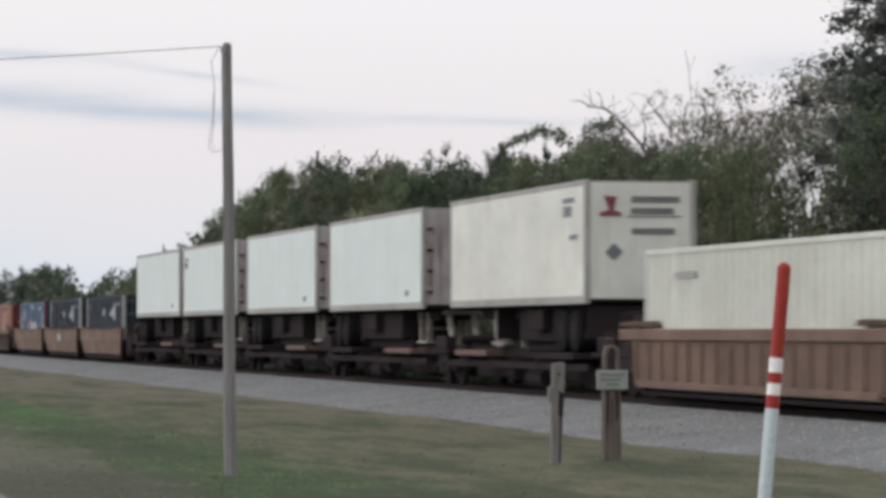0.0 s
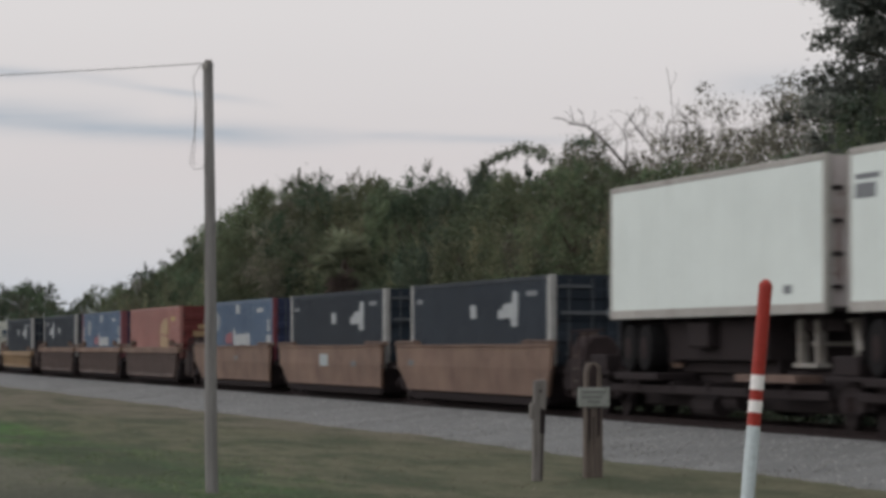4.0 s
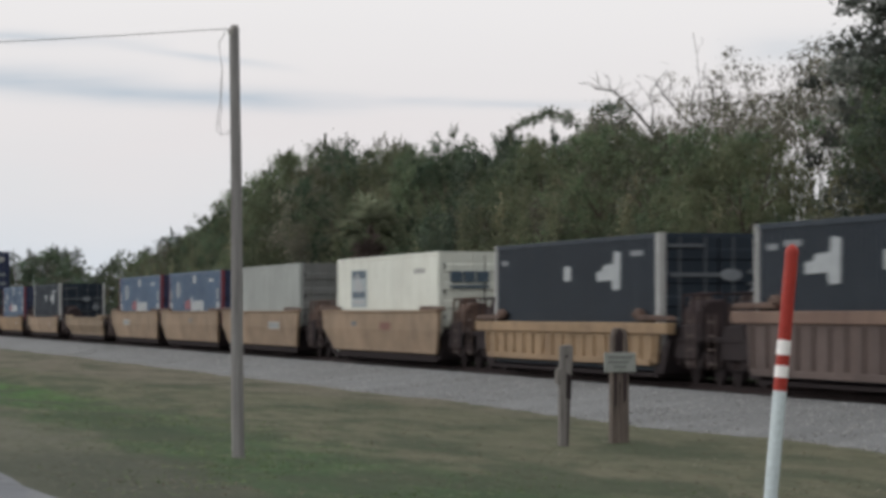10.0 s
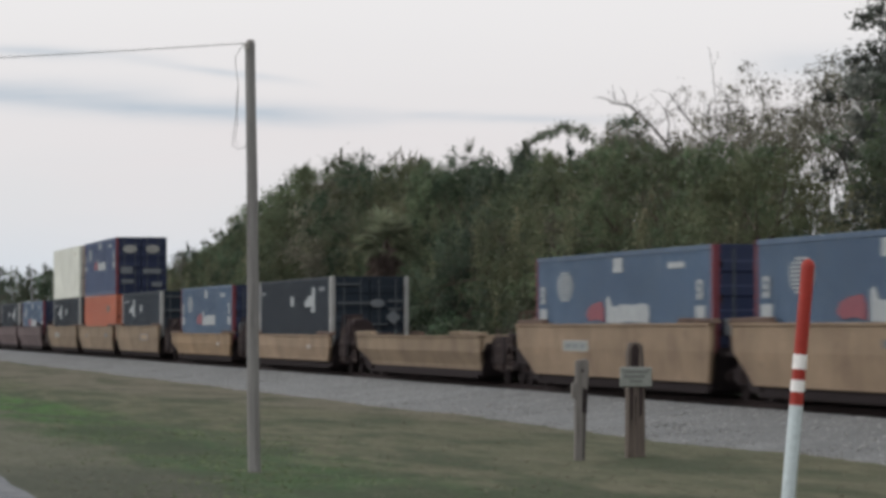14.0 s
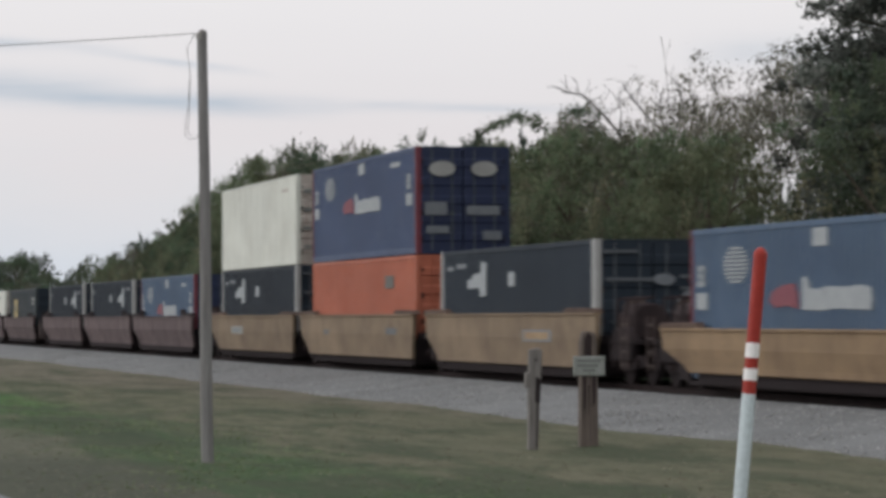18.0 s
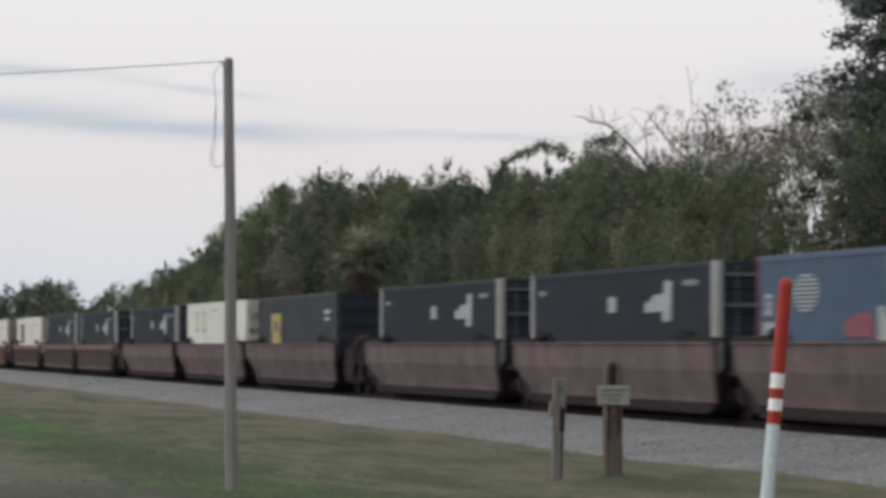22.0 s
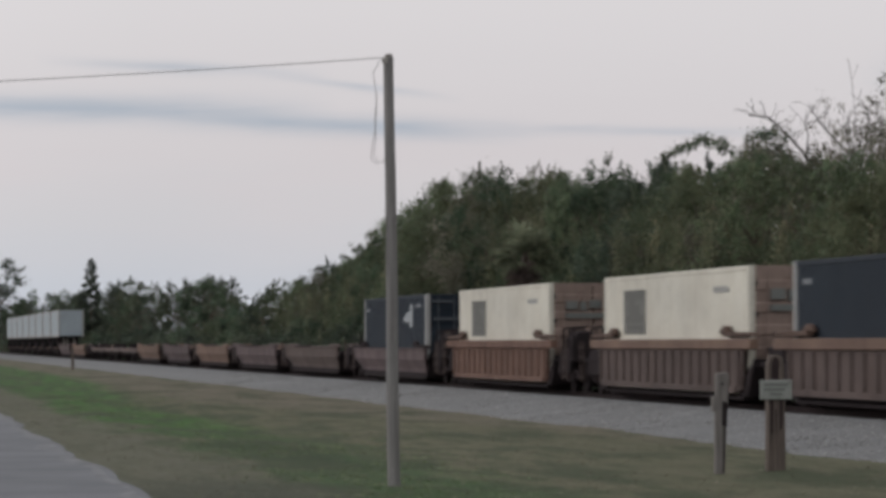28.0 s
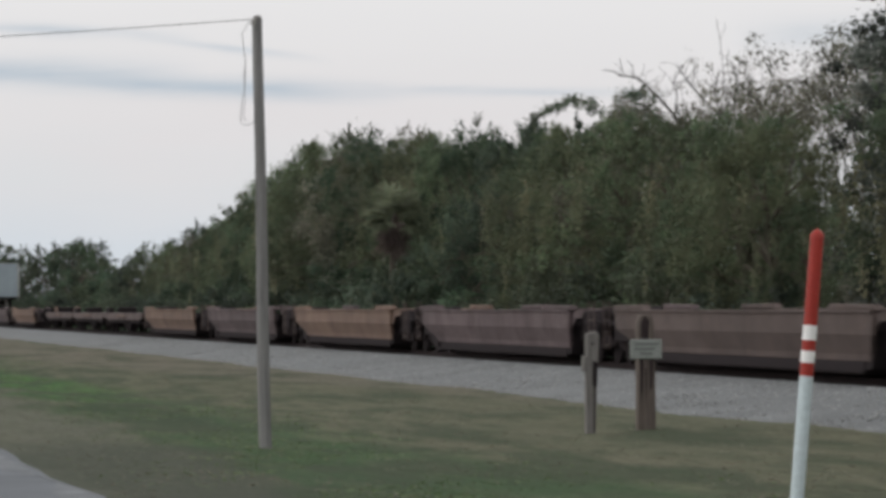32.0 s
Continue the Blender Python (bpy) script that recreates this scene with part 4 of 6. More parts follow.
def end_gear(car, y, color, sign, squat=False, gear="gearbrown"):
    """Platform, draw gear and brake gear over a bogie; sign: which way the coupler points (0: joint)."""
    # black platform and bracket also hold the shade between the wells
    me = cached(("plat", color), lambda: Geo().box(-1.25, 1.25, -1.1, 1.1, 0.98, 1.07).mesh("end_platform", "black", 0.01))
    part("end_platform", me, "", car).location = (0, y, 0)
    me = cached(("draw",), lambda: Geo().box(-0.22, 0.22, -1.5, 1.5, 0.62, 0.98).mesh("draft_sill", "black", 0.02))
    part("draft_sill", me, "", car).location = (0, y, 0)
    if sign:
        me = cached(("coupler",), lambda: Geo().box(-0.12, 0.12, 0, 0.75, 0.68, 0.92).box(-0.2, 0.2, 0.55, 0.80, 0.62, 0.98).mesh("coupler", "rail", 0.02))
        o = part("coupler", me, "", car)
        o.location = (0, y + sign * 1.0, 0)
        o.rotation_euler = (0, 0, 0 if sign > 0 else math.pi)
        me = cached(("brake",), lambda: Geo().tube((-0.9, 0, 1.25), (-0.3, 0, 1.25), 0.17, n=10).box(-0.9, -0.3, -0.1, 0.1, 1.05, 1.15).mesh("brake_cylinder", "black"))
        part("brake_cylinder", me, "", car).location = (0, y - sign * 0.1, 0)
        me = cached(("hand", gear), lambda: Geo().prism_y([(-1.10, 1.07), (-0.15, 1.07), (-0.2, 1.45), (-0.32, 1.72), (-0.50, 1.85), (-0.85, 1.82), (-1.02, 1.6)], -0.50, 0.75).mesh("hand_brake_box", gear, 0.04))
        if not squat:
            part("hand_brake_box", me, "", car).location = (0, y - sign * 0.30, 0)
        me = cached(("wheelh",), lambda: Geo().tube((-0.62, 0.76, 1.72), (-0.62, 0.82, 1.72), 0.28, n=14).mesh("hand_wheel", "wdark"))
        if not squat:
            part("hand_wheel", me, "", car).location = (0, y - sign * 0.30, 0)
        me = cached(("stub", gear), lambda: Geo().prism_x([(-0.85, 0.62), (0.85, 0.62), (0.95, 1.0), (0.55, 1.30), (-0.55, 1.34), (-0.95, 1.0)], -1.22, -1.02).mesh("end_bracket", "black", 0.03))
        part("end_bracket", me, "", car).location = (0, y - sign * 0.2, 0)
        for k in () if squat else (-0.75, 0.0, 0.7):
            me = cached(("stan", gear), lambda: Geo().tube((-1.15, 0, 1.05), (-1.1, 0, 1.95), 0.03, n=6).tube((-1.1, 0, 1.93), (-0.7, 0, 1.97), 0.028, n=6).mesh("stanchion", gear))
            part("stanchion", me, "", car).location = (0, y + sign * k, 0)
        hose = Geo().path([(-0.45, 0.2, 0.75), (-0.5, 0.45, 0.45), (-0.42, 0.75, 0.32), (-0.3, 1.05, 0.45)], 0.035, 7)
        me = cached(("hose",), lambda: hose.mesh("air_hose", "tyre"))
        o = part("air_hose", me, "", car)
        o.location = (0, y, 0)
        o.rotation_euler = (0, 0, 0 if sign > 0 else math.pi)
        grab = Geo()
        for k in range(4):
            grab.tube((-1.38, -0.25, 0.55 + 0.28 * k), (-1.38, 0.25, 0.55 + 0.28 * k), 0.015, n=5)
        for s2 in (-0.25, 0.25):
            grab.tube((-1.38, s2, 0.45), (-1.38, s2, 1.55), 0.018, n=5)
        me = cached(("ladder",), lambda: grab.mesh("ladder", "wdark"))
        part("ladder", me, "", car).location = (0, y + sign * 0.75, 0)
    else:
        me = cached(("joint",), lambda: Geo().box(-0.35, 0.35, -0.5, 0.5, 1.07, 1.22).tube((-0.6, 0.1, 1.32), (0.4, 0.1, 1.32), 0.14, n=10).box(-1.2, -0.9, -0.7, 0.7, 1.07, 1.42).mesh("joint_gear", "black", 0.03))
        part("joint_gear", me, "", car).location = (0, y, 0)


COLOR_WORDS = {"wyellow": "ochre-yellow", "wsand": "sandy tan", "wtan": "tan", "wgold": "yellow-tan", "wmauve": "mauve-brown", "wbrown": "rust-brown", "wdark": "dark brown"}


LOW_CARS = (81.2, 104.7, 401.3)      # loaded single wells with lower sides
# wells whose lettered plates can be told: (along the car, width, height up, height, colour)
PLATES = {-156.1: [(0.4, 1.4, 1.20, 0.36, "panel"), (-4.6, 0.8, 1.10, 0.16, "barpale")], 128.4: [(-3.7, 2.8, 1.13, 0.27, "markgrey"), (-3.7, 2.3, 1.13, 0.17, "palegold")]}
for unit_y, at in ((-3.8, -4.15), (34.4, 2.8), (167.0, 2.8)):      # pale plates with three dark marks
    PLATES[unit_y] = [(at, 2.5, 1.14, 0.25, "seam"), (at, 2.36, 1.14, 0.20, "platepale")] + [(at + k * 0.72, 0.42, 1.14, 0.10, "markgrey") for k in (-1, 0, 1)]


def well_car(y0s, style, color, state):
    """A well car of one or three articulated wells, whose middles are at y0s."""
    mid = sum(y0s) / len(y0s)
    words = COLOR_WORDS[color]
    body = "smooth-sided" if style == "smooth" else "rib-sided"
    count = "three-unit" if len(y0s) > 1 else "single"
    car = thing("well_car", RAIL_X, mid, BASE_Z, f"{words} {body} {count} well car, {state}", "well car", "cars of the train")
    half = 9.45 if len(y0s) == 1 else 9.0
    top, low = (1.30, 0.44) if state == "empty" else (1.28, 0.46) if y0s[0] in LOW_CARS else (1.36, 0.50) if color == "wyellow" and style == "rib" else (1.60, 0.44)
    for y in y0s:
        rnd = random.Random(int(y * 10))
        plate = []
        if style == "smooth":
            kinds = [(1.6, 0.22, "redstain"), (1.3, 0.16, "redstain"), (0.8, 0.14, "barpale"), (1.5, 0.18, "barpale"), (0.6, 0.12, "alu")]
            spots = [-5.6, -1.2, 3.4, 6.2]
            rnd.shuffle(kinds)
            rnd.shuffle(spots)
            for (w, h, mat_name), y0 in zip(kinds[:rnd.choice((1, 1, 2))], spots):
                plate.append((y0 + rnd.uniform(-0.8, 0.8), w, top - rnd.uniform(0.32, 0.48), h, mat_name))
            plate = PLATES.get(y, [] if color == "wmauve" or state == "empty" else plate)
        well_unit(car, y - mid, half, style, color, plate, top, low, state == "empty", (y != min(y0s), y != max(y0s)))
    ends = sorted(y - mid for y in y0s)
    for a, b in zip(ends[:-1], ends[1:]):
        bogie(car, (a + b) / 2)
        end_gear(car, (a + b) / 2, color, 0)
    for y, s in ((ends[0] - 10.05, -1), (ends[-1] + 10.05, 1)):
        bogie(car, y)
        end_gear(car, y, color, s, state == "empty", "black" if color in ("wmauve", "wbrown") else "geartan" if color == "wgold" and y0s[0] not in LOW_CARS else "gearbrown")
    MOVERS.append((car, mid))
    return car


def corrugated(half, z0, z1, depth, pitch, crest=0.45, trough=0.29):
    """A corrugated wall along y, its outer crests at x = 0, running inward to x = depth."""
    n = int(2 * half / pitch)
    p = 2 * half / n
    slope = (1 - crest - trough) / 2
    pts = []
    for i in range(n):
        y = -half + i * p
        pts += [(0, y), (0, y + crest * p), (depth, y + (crest + slope) * p), (depth, y + (crest + slope + trough) * p)]
    pts += [(0, half), (0.09, half), (0.09, -half)]
    c = len(pts)
    g = Geo()
    g.v = [(x, y, z0) for x, y in pts] + [(x, y, z1) for x, y in pts]
    g.f = [(i, (i + 1) % c, c + (i + 1) % c, c + i) for i in range(c)] + [tuple(range(c - 1, -1, -1)), tuple(range(c, 2 * c))]
    return g


def shape(name, parent, mat_name, y, z, pieces, x=-1.3):
    """Painted marks on the near side: discs ('o', dy, dz, ry, rz) and bars ('b', dy, dz, w, h), each a part."""
    for kind, dy, dz, p, q in pieces:
        g = Geo()
        if kind == "o":
            g.disc_yz(x - 0.006, x + 0.02, y + dy, z + dz, p, q)
        else:
            g.box(x - 0.006, x + 0.02, y + dy - p / 2, y + dy + p / 2, z + dz - q / 2, z + dz + q / 2)
        part(name, g, mat_name, parent)


def emblem(parent, mat_name, y, z, outline, x=-1.3):
    """One painted emblem with the given outline of (dy, dz)."""
    part("emblem", Geo().prism_x([(y + u, z + v) for u, v in outline], x - 0.006, x + 0.02), mat_name, parent)


STYLES = {
    # body, near end, posts, corrugated, label
    # darker near ends hold the end faces' shade in their colour
    "navy": ("navy", "navy", "post", True, "dark navy corrugated container with pale posts"),
    "navyfar": ("navy", "navy", "post", True, "dark navy corrugated container with pale posts"),
    "slate": ("navy2", "navy", "navy2", True, "dark slate container with a yellow emblem"),
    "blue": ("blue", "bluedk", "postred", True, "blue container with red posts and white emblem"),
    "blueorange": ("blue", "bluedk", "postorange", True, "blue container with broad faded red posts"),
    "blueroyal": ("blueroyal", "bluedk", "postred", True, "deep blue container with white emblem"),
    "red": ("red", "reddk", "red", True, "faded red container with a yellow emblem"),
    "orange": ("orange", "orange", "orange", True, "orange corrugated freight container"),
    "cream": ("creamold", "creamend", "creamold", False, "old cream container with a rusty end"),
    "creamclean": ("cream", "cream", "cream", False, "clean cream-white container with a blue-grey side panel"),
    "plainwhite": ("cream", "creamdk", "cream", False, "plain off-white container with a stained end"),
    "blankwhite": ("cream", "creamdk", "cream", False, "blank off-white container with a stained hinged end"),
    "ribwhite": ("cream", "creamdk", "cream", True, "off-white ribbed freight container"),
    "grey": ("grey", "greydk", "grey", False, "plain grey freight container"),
}


def container(style, y0, z, where, length=16.15, height=2.9):
    """A 53-foot freight container whose middle is at y0, its floor at z above the rails."""
    body, near, posts, ribbed, label = STYLES[style]
    half, hw = length / 2, 1.3
    c = thing("freight_container", RAIL_X, y0, BASE_Z + z, f"{label}, {where}", "container", "containers on the train")
    inner = half - 0.16
    for sx in (-1, 1):
        if ribbed:
            me = cached(("cs", body, length, style == "ribwhite"), lambda: corrugated(inner, 0.16, height - 0.10, 0.06 if style == "ribwhite" else 0.036, 0.52 if style == "ribwhite" else 0.28).mesh("side_wall", body))
        else:
            def plain():
                return corrugated(inner, 0.16, height - 0.10, 0.008, 1.22, 0.96, 0.02).mesh("side_wall", body)
            me = cached(("cp", body, length), plain)
        o = part("side_wall", me, "", c)
        o.location = (sx * (hw - 0.012), 0, 0)
        if sx > 0:
            o.rotation_euler = (0, 0, math.pi)
        me = cached(("tr", body, length), lambda: Geo().box(-0.05, 0.05, -half + 0.1, half - 0.1, height - 0.11, height).mesh("top_rail", body, 0.01))
        part("top_rail", me, "", c).location = (sx * (hw - 0.05), 0, 0)
        me = cached(("br", body, length), lambda: Geo().box(-0.05, 0.05, -half + 0.1, half - 0.1, 0.0, 0.17).mesh("bottom_rail", body, 0.01))
        part("bottom_rail", me, "", c).location = (sx * (hw - 0.05), 0, 0)
        for sy in (-1, 1):
            pw = (0.30 if sy < 0 else 0.22) if posts == "post" else 0.40 if posts == "postorange" else 0.13
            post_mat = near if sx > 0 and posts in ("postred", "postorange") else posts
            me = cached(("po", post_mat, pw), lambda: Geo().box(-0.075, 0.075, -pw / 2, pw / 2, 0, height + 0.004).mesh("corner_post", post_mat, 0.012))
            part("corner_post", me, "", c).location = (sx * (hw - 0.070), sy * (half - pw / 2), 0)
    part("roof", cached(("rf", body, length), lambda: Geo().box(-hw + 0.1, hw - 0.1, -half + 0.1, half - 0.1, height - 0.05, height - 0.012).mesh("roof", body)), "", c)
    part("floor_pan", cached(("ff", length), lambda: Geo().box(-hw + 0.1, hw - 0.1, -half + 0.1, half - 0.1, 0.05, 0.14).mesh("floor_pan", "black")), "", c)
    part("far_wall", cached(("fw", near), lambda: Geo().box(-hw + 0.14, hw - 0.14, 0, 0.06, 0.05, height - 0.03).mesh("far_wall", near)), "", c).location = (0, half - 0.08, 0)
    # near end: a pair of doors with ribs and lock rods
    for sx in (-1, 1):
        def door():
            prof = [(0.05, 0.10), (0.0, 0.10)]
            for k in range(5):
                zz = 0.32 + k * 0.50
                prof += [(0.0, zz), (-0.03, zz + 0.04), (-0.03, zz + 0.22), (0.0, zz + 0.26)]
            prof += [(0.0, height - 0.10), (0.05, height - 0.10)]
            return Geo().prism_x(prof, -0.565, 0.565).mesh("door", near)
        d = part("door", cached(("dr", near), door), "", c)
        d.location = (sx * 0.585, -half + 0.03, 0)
        rod_mat = {"blue": "rodgrey", "blueorange": "rodgrey", "blueroyal": "rodgrey", "navy": "rodgrey", "navyfar": "rodgrey"}.get(style, near)
        for k in (-0.28, 0.28):
            me = cached(("rod", rod_mat), lambda: Geo().tube((0, -0.055, 0.08), (0, -0.055, height - 0.08), 0.02, n=6).box(-0.06, 0.06, -0.075, -0.03, 1.05, 1.13).mesh("lock_rod", rod_mat))
            part("lock_rod", me, "", d).location = (k, 0, 0)
        me = cached(("hinge",), lambda: Geo().box(-0.03, 0.03, -0.03, 0.0, -0.07, 0.07).mesh("hinge", "black"))
        for k in range(4):
            part("hinge", me, "", d).location = (sx * 0.54, 0, 0.4 + 0.7 * k)
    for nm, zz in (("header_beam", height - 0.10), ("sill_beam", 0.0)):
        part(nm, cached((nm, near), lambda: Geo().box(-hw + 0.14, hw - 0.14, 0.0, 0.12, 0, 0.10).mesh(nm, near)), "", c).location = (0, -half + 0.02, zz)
    marks(c, style, half)
    MOVERS.append((c, y0))
    return c


def end_bars(c, half, rows, mat_name, name="end_marking"):
    for x0, x1, z0, z1 in rows:
        part(name, Geo().box(x0, x1, -half - 0.056, -half + 0.03, z0, z1), mat_name, c)


HAMMER = [(1.1, -0.20), (-0.25, -0.18), (-0.34, -0.40), (-0.98, -0.38), (-1.02, 0.42), (-0.48, 0.46), (-0.40, 0.18), (0.45, 0.16), (0.65, 0.03), (1.1, 0.02)]
WORD = [(2.0, -0.26), (2.0, 0.30), (1.75, 0.34), (1.55, 0.12), (1.1, 0.10), (0.6, 0.15), (-0.5, 0.13), (-1.2, 0.16), (-1.75, 0.12), (-1.85, -0.10), (-1.8, -0.27), (0.2, -0.24), (0.9, -0.28)]
SWOOSH = [(0.95, -0.10), (0.75, 0.08), (0.2, 0.18), (-0.5, 0.22), (-0.75, 0.05), (-0.78, -0.24), (-0.1, -0.18), (0.6, -0.22)]


def marks(c, style, half):
    if style in ("navy", "navyfar"):
        y = -3.75 if style == "navy" else 3.75
        emblem(c, "white", y, 2.12, HAMMER)
        shape("side_sign", c, "white", 0.2 if style == "navy" else 0.0, 2.12, [("b", 0, 0, 0.62, 0.34)])
        shape("number_bar", c, "markgrey", -6.2 if style == "navy" else 5.6, 2.5, [("b", 0, 0, 1.1, 0.12)])
        shape("number_bar", c, "markgrey", 6.9, 2.45, [("b", 0, 0, 0.7, 0.12)])
        end_bars(c, half, [(-1.1, -0.35, 2.60, 2.67), (-1.05, 0.22, 1.98, 2.06), (0.62, 1.08, 2.05, 2.13), (0.62, 1.05, 1.80, 1.86), (-0.7, 0.6, 1.30, 1.35)], "barpale")
        part("end_badge", Geo().prism_y([(0.25 + 0.24 * math.cos(6.283 * k / 12), 2.02 + 0.13 * math.sin(6.283 * k / 12)) for k in range(12)], -half - 0.06, -half + 0.03), "markgrey", c)
        part("placard", Geo().prism_y([(0.78, 1.32), (1.02, 1.56), (0.78, 1.80), (0.54, 1.56)], -half - 0.062, -half + 0.03), "markgrey", c)
    elif style == "slate":
        emblem(c, "yellow", 4.0, 1.66, [(1.0, -0.62), (1.0, -0.2), (0.72, -0.05), (1.0, 0.1), (1.0, 0.66), (-1.0, 0.66), (-1.0, 0.25), (-0.72, 0.02), (-1.0, -0.18), (-1.0, -0.62)])
        emblem(c, "panelsoot", 4.0, 1.86, [(0.45, -0.14), (0.5, 0.2), (-0.1, 0.24), (-0.5, 0.05), (-0.4, -0.16)], x=-1.3062)
        shape("number_bar", c, "seam", -6.4, 2.3, [("b", 0, 0, 1.2, 0.14), ("b", 0, -0.22, 0.9, 0.12)])
        end_bars(c, half, [(-0.2, 1.15, 0.45, 0.66)], "yellow")
        end_bars(c, half, [(0.45, 0.95, 1.95, 2.05)], "markgrey")
    elif style in ("blue", "blueorange", "blueroyal"):
        for k in range(9):      # a round badge of fine bars
            v = (k - 4) / 4.6
            wd = 0.82 * math.sqrt(1 - v * v)
            part("badge_bar", Geo().box(-1.3055, -1.28, 5.0 - wd, 5.0 + wd, 2.18 + 0.36 * v - 0.022, 2.18 + 0.36 * v + 0.022), "white", c)
        shape("side_sign", c, "white", -0.15, 2.60, [("b", 0, 0, 0.85, 0.32)])
        emblem(c, "white", -1.1, 1.58, WORD)
        emblem(c, "markred", 1.9, 1.58, SWOOSH)
        shape("number_bar", c, "white", -5.2, 2.52, [("b", 0, 0, 1.3, 0.13)])
        number = bpy.data.curves.new("length_number", "FONT")
        number.body, number.size, number.extrude, number.align_x = "53", 0.54, 0.006, "CENTER"
        number.offset = 0.022
        me = cached(("53",), lambda: text_mesh(number))
        for y in (7.3, -7.1):
            o = part("length_number", me, "", c)
            o.location, o.rotation_euler = (-1.306, y, 1.80), (math.pi / 2, 0, -math.pi / 2)
            shape("number_bar", c, "white", y, 1.50, [("b", 0, 0, 0.75, 0.32)])
        for sx in () if style == "blue" else (-0.58, 0.58):
            n = 14
            g = Geo().prism_y([(sx + 0.36 * math.cos(6.283 * i / n), 2.30 + 0.21 * math.sin(6.283 * i / n)) for i in range(n)], -half - 0.06, -half + 0.03)
            part("end_emblem", g, "seam" if style == "blueroyal" else "rodgrey", c)
        end_bars(c, half, [(-1.05, -0.45, 1.05, 1.4), (0.1, 1.0, 1.05, 1.3), (0.55, 1.05, 0.38, 0.62), (-1.0, -0.4, 0.55, 0.75)], "markgrey")
        if style == "blueorange":
            part("end_post", Geo().box(-1.29, -1.02, -half - 0.045, -half + 0.03, 0.0, 2.88), "postorange", c)
        if style != "blueroyal":
            o = part("length_number", me, "", c)
            o.location, o.rotation_euler = (0.08, -half - 0.062, 1.82), (math.pi / 2, 0, 0)
            end_bars(c, half, [(-0.28, 0.44, 1.42, 1.70)], "white")
    elif style == "red":
        emblem(c, "palegold", -3.3, 1.62, [(1.35, 0.12), (1.1, 0.5), (0.4, 0.72), (-0.4, 0.82), (-1.2, 0.80), (-1.25, 0.14), (-0.5, 0.12), (0.2, 0.22)])
        emblem(c, "palegold", -3.3, 1.62, [(1.35, 0.04), (0.2, 0.14), (-0.5, 0.04), (-1.25, 0.02), (-1.25, -0.62), (-0.4, -0.6), (0.6, -0.52), (1.2, -0.3)])
        shape("number_bar", c, "yellow", -6.0, 2.4, [("b", 0, 0, 1.1, 0.16)])
        end_bars(c, half, [(-0.55, 0.75, 1.98, 2.16), (-0.75, -0.05, 1.68, 1.90), (0.10, 0.85, 1.66, 1.90), (-0.2, 0.8, 1.36, 1.52)], "palegold")
    elif style == "orange":
        shape("side_sign", c, "panelsoot", -4.3, 2.2, [("b", 0, 0, 1.2, 0.36)])
        end_bars(c, half, [(-0.2, 0.6, 1.15, 1.30), (-0.2, 0.6, 1.4, 1.55)], "markgrey")
    elif style in ("cream", "creamclean"):
        shape("dark_panel", c, "panel" if style == "creamclean" else "paneldk", 4.2, 1.95, [("b", 0, 0, 2.6, 1.14)])
        shape("panel_band", c, "panelsoot" if style == "cream" else "panelblue", 4.2, 1.95, [("b", 0, 0.44, 2.3, 0.24), ("b", 0, -0.18, 2.2, 0.20)], x=-1.3062)
        emblem(c, "markblue" if style == "creamclean" else "panelsoot", 4.25, 2.1, [(0.7, -0.05), (0.5, 0.3), (-0.1, 0.32), (-0.2, 0.05), (-0.75, 0.0), (-0.7, -0.25), (0.3, -0.3)], x=-1.3062)
        shape("panel_lettering", c, "markblue" if style == "creamclean" else "panelsoot", 4.2, 1.55, [("b", 0, 0, 1.9, 0.12)], x=-1.3062)
        shape("number_bar", c, "seam", -5.4, 2.4, [("b", 0, 0, 1.5, 0.14)])
        if style == "creamclean":
            end_bars(c, half, [(-0.96, -0.64, 2.06, 2.36), (-0.58, -0.28, 2.06, 2.36), (-0.22, 0.10, 2.06, 2.36), (-0.96, 0.10, 1.90, 1.98)], "panelblue", "end_lettering")
        else:
            end_bars(c, half, [(-0.80, -0.46, 2.14, 2.38), (-0.38, -0.20, 2.10, 2.36), (-0.12, 0.22, 2.18, 2.40), (0.32, 0.52, 2.12, 2.38), (0.62, 0.86, 2.16, 2.34), (-0.82, 0.86, 1.88, 2.02)], "ink", "end_lettering")
    elif style == "ribwhite":
        shape("number_bar", c, "seam", 4.9, 2.35, [("b", 0, 0, 1.5, 0.14)])
        part("side_post", Geo().box(-1.305, -1.25, 5.55, 5.95, 0.1, 2.85), "cream", c, bevel=0.01)
    elif style == "blankwhite":
        end_bars(c, half, [(-1.05, -0.8, 0.5 + 0.6 * k, 0.62 + 0.6 * k) for k in range(4)], "ink", "hinge_plate")
        shape("number_bar", c, "creamdk", -5.9, 2.45, [("b", 0, 0, 1.2, 0.10)])
    elif style == "plainwhite":
        end_bars(c, half, [(-1.05, -0.8, 0.5 + 0.6 * k, 0.62 + 0.6 * k) for k in range(4)], "ink", "hinge_plate")
        for yy in (5.12, 3.18):
            shape("side_fitting", c, "seam", yy, 2.5, [("b", 0, 0.0, 0.55, 0.16), ("b", 0, -0.68, 0.6, 0.20)])
            shape("side_strap", c, "creamdk", yy, 2.16, [("b", 0, 0.0, 0.22, 0.50)])
        shape("number_bar", c, "seam", -4.7, 2.48, [("b", 0, 0, 1.5, 0.10), ("b", 0.3, -0.16, 0.9, 0.10)])
        shape("number_bar", c, "seam", 0.1, 2.60, [("b", 0, 0, 1.2, 0.09)])


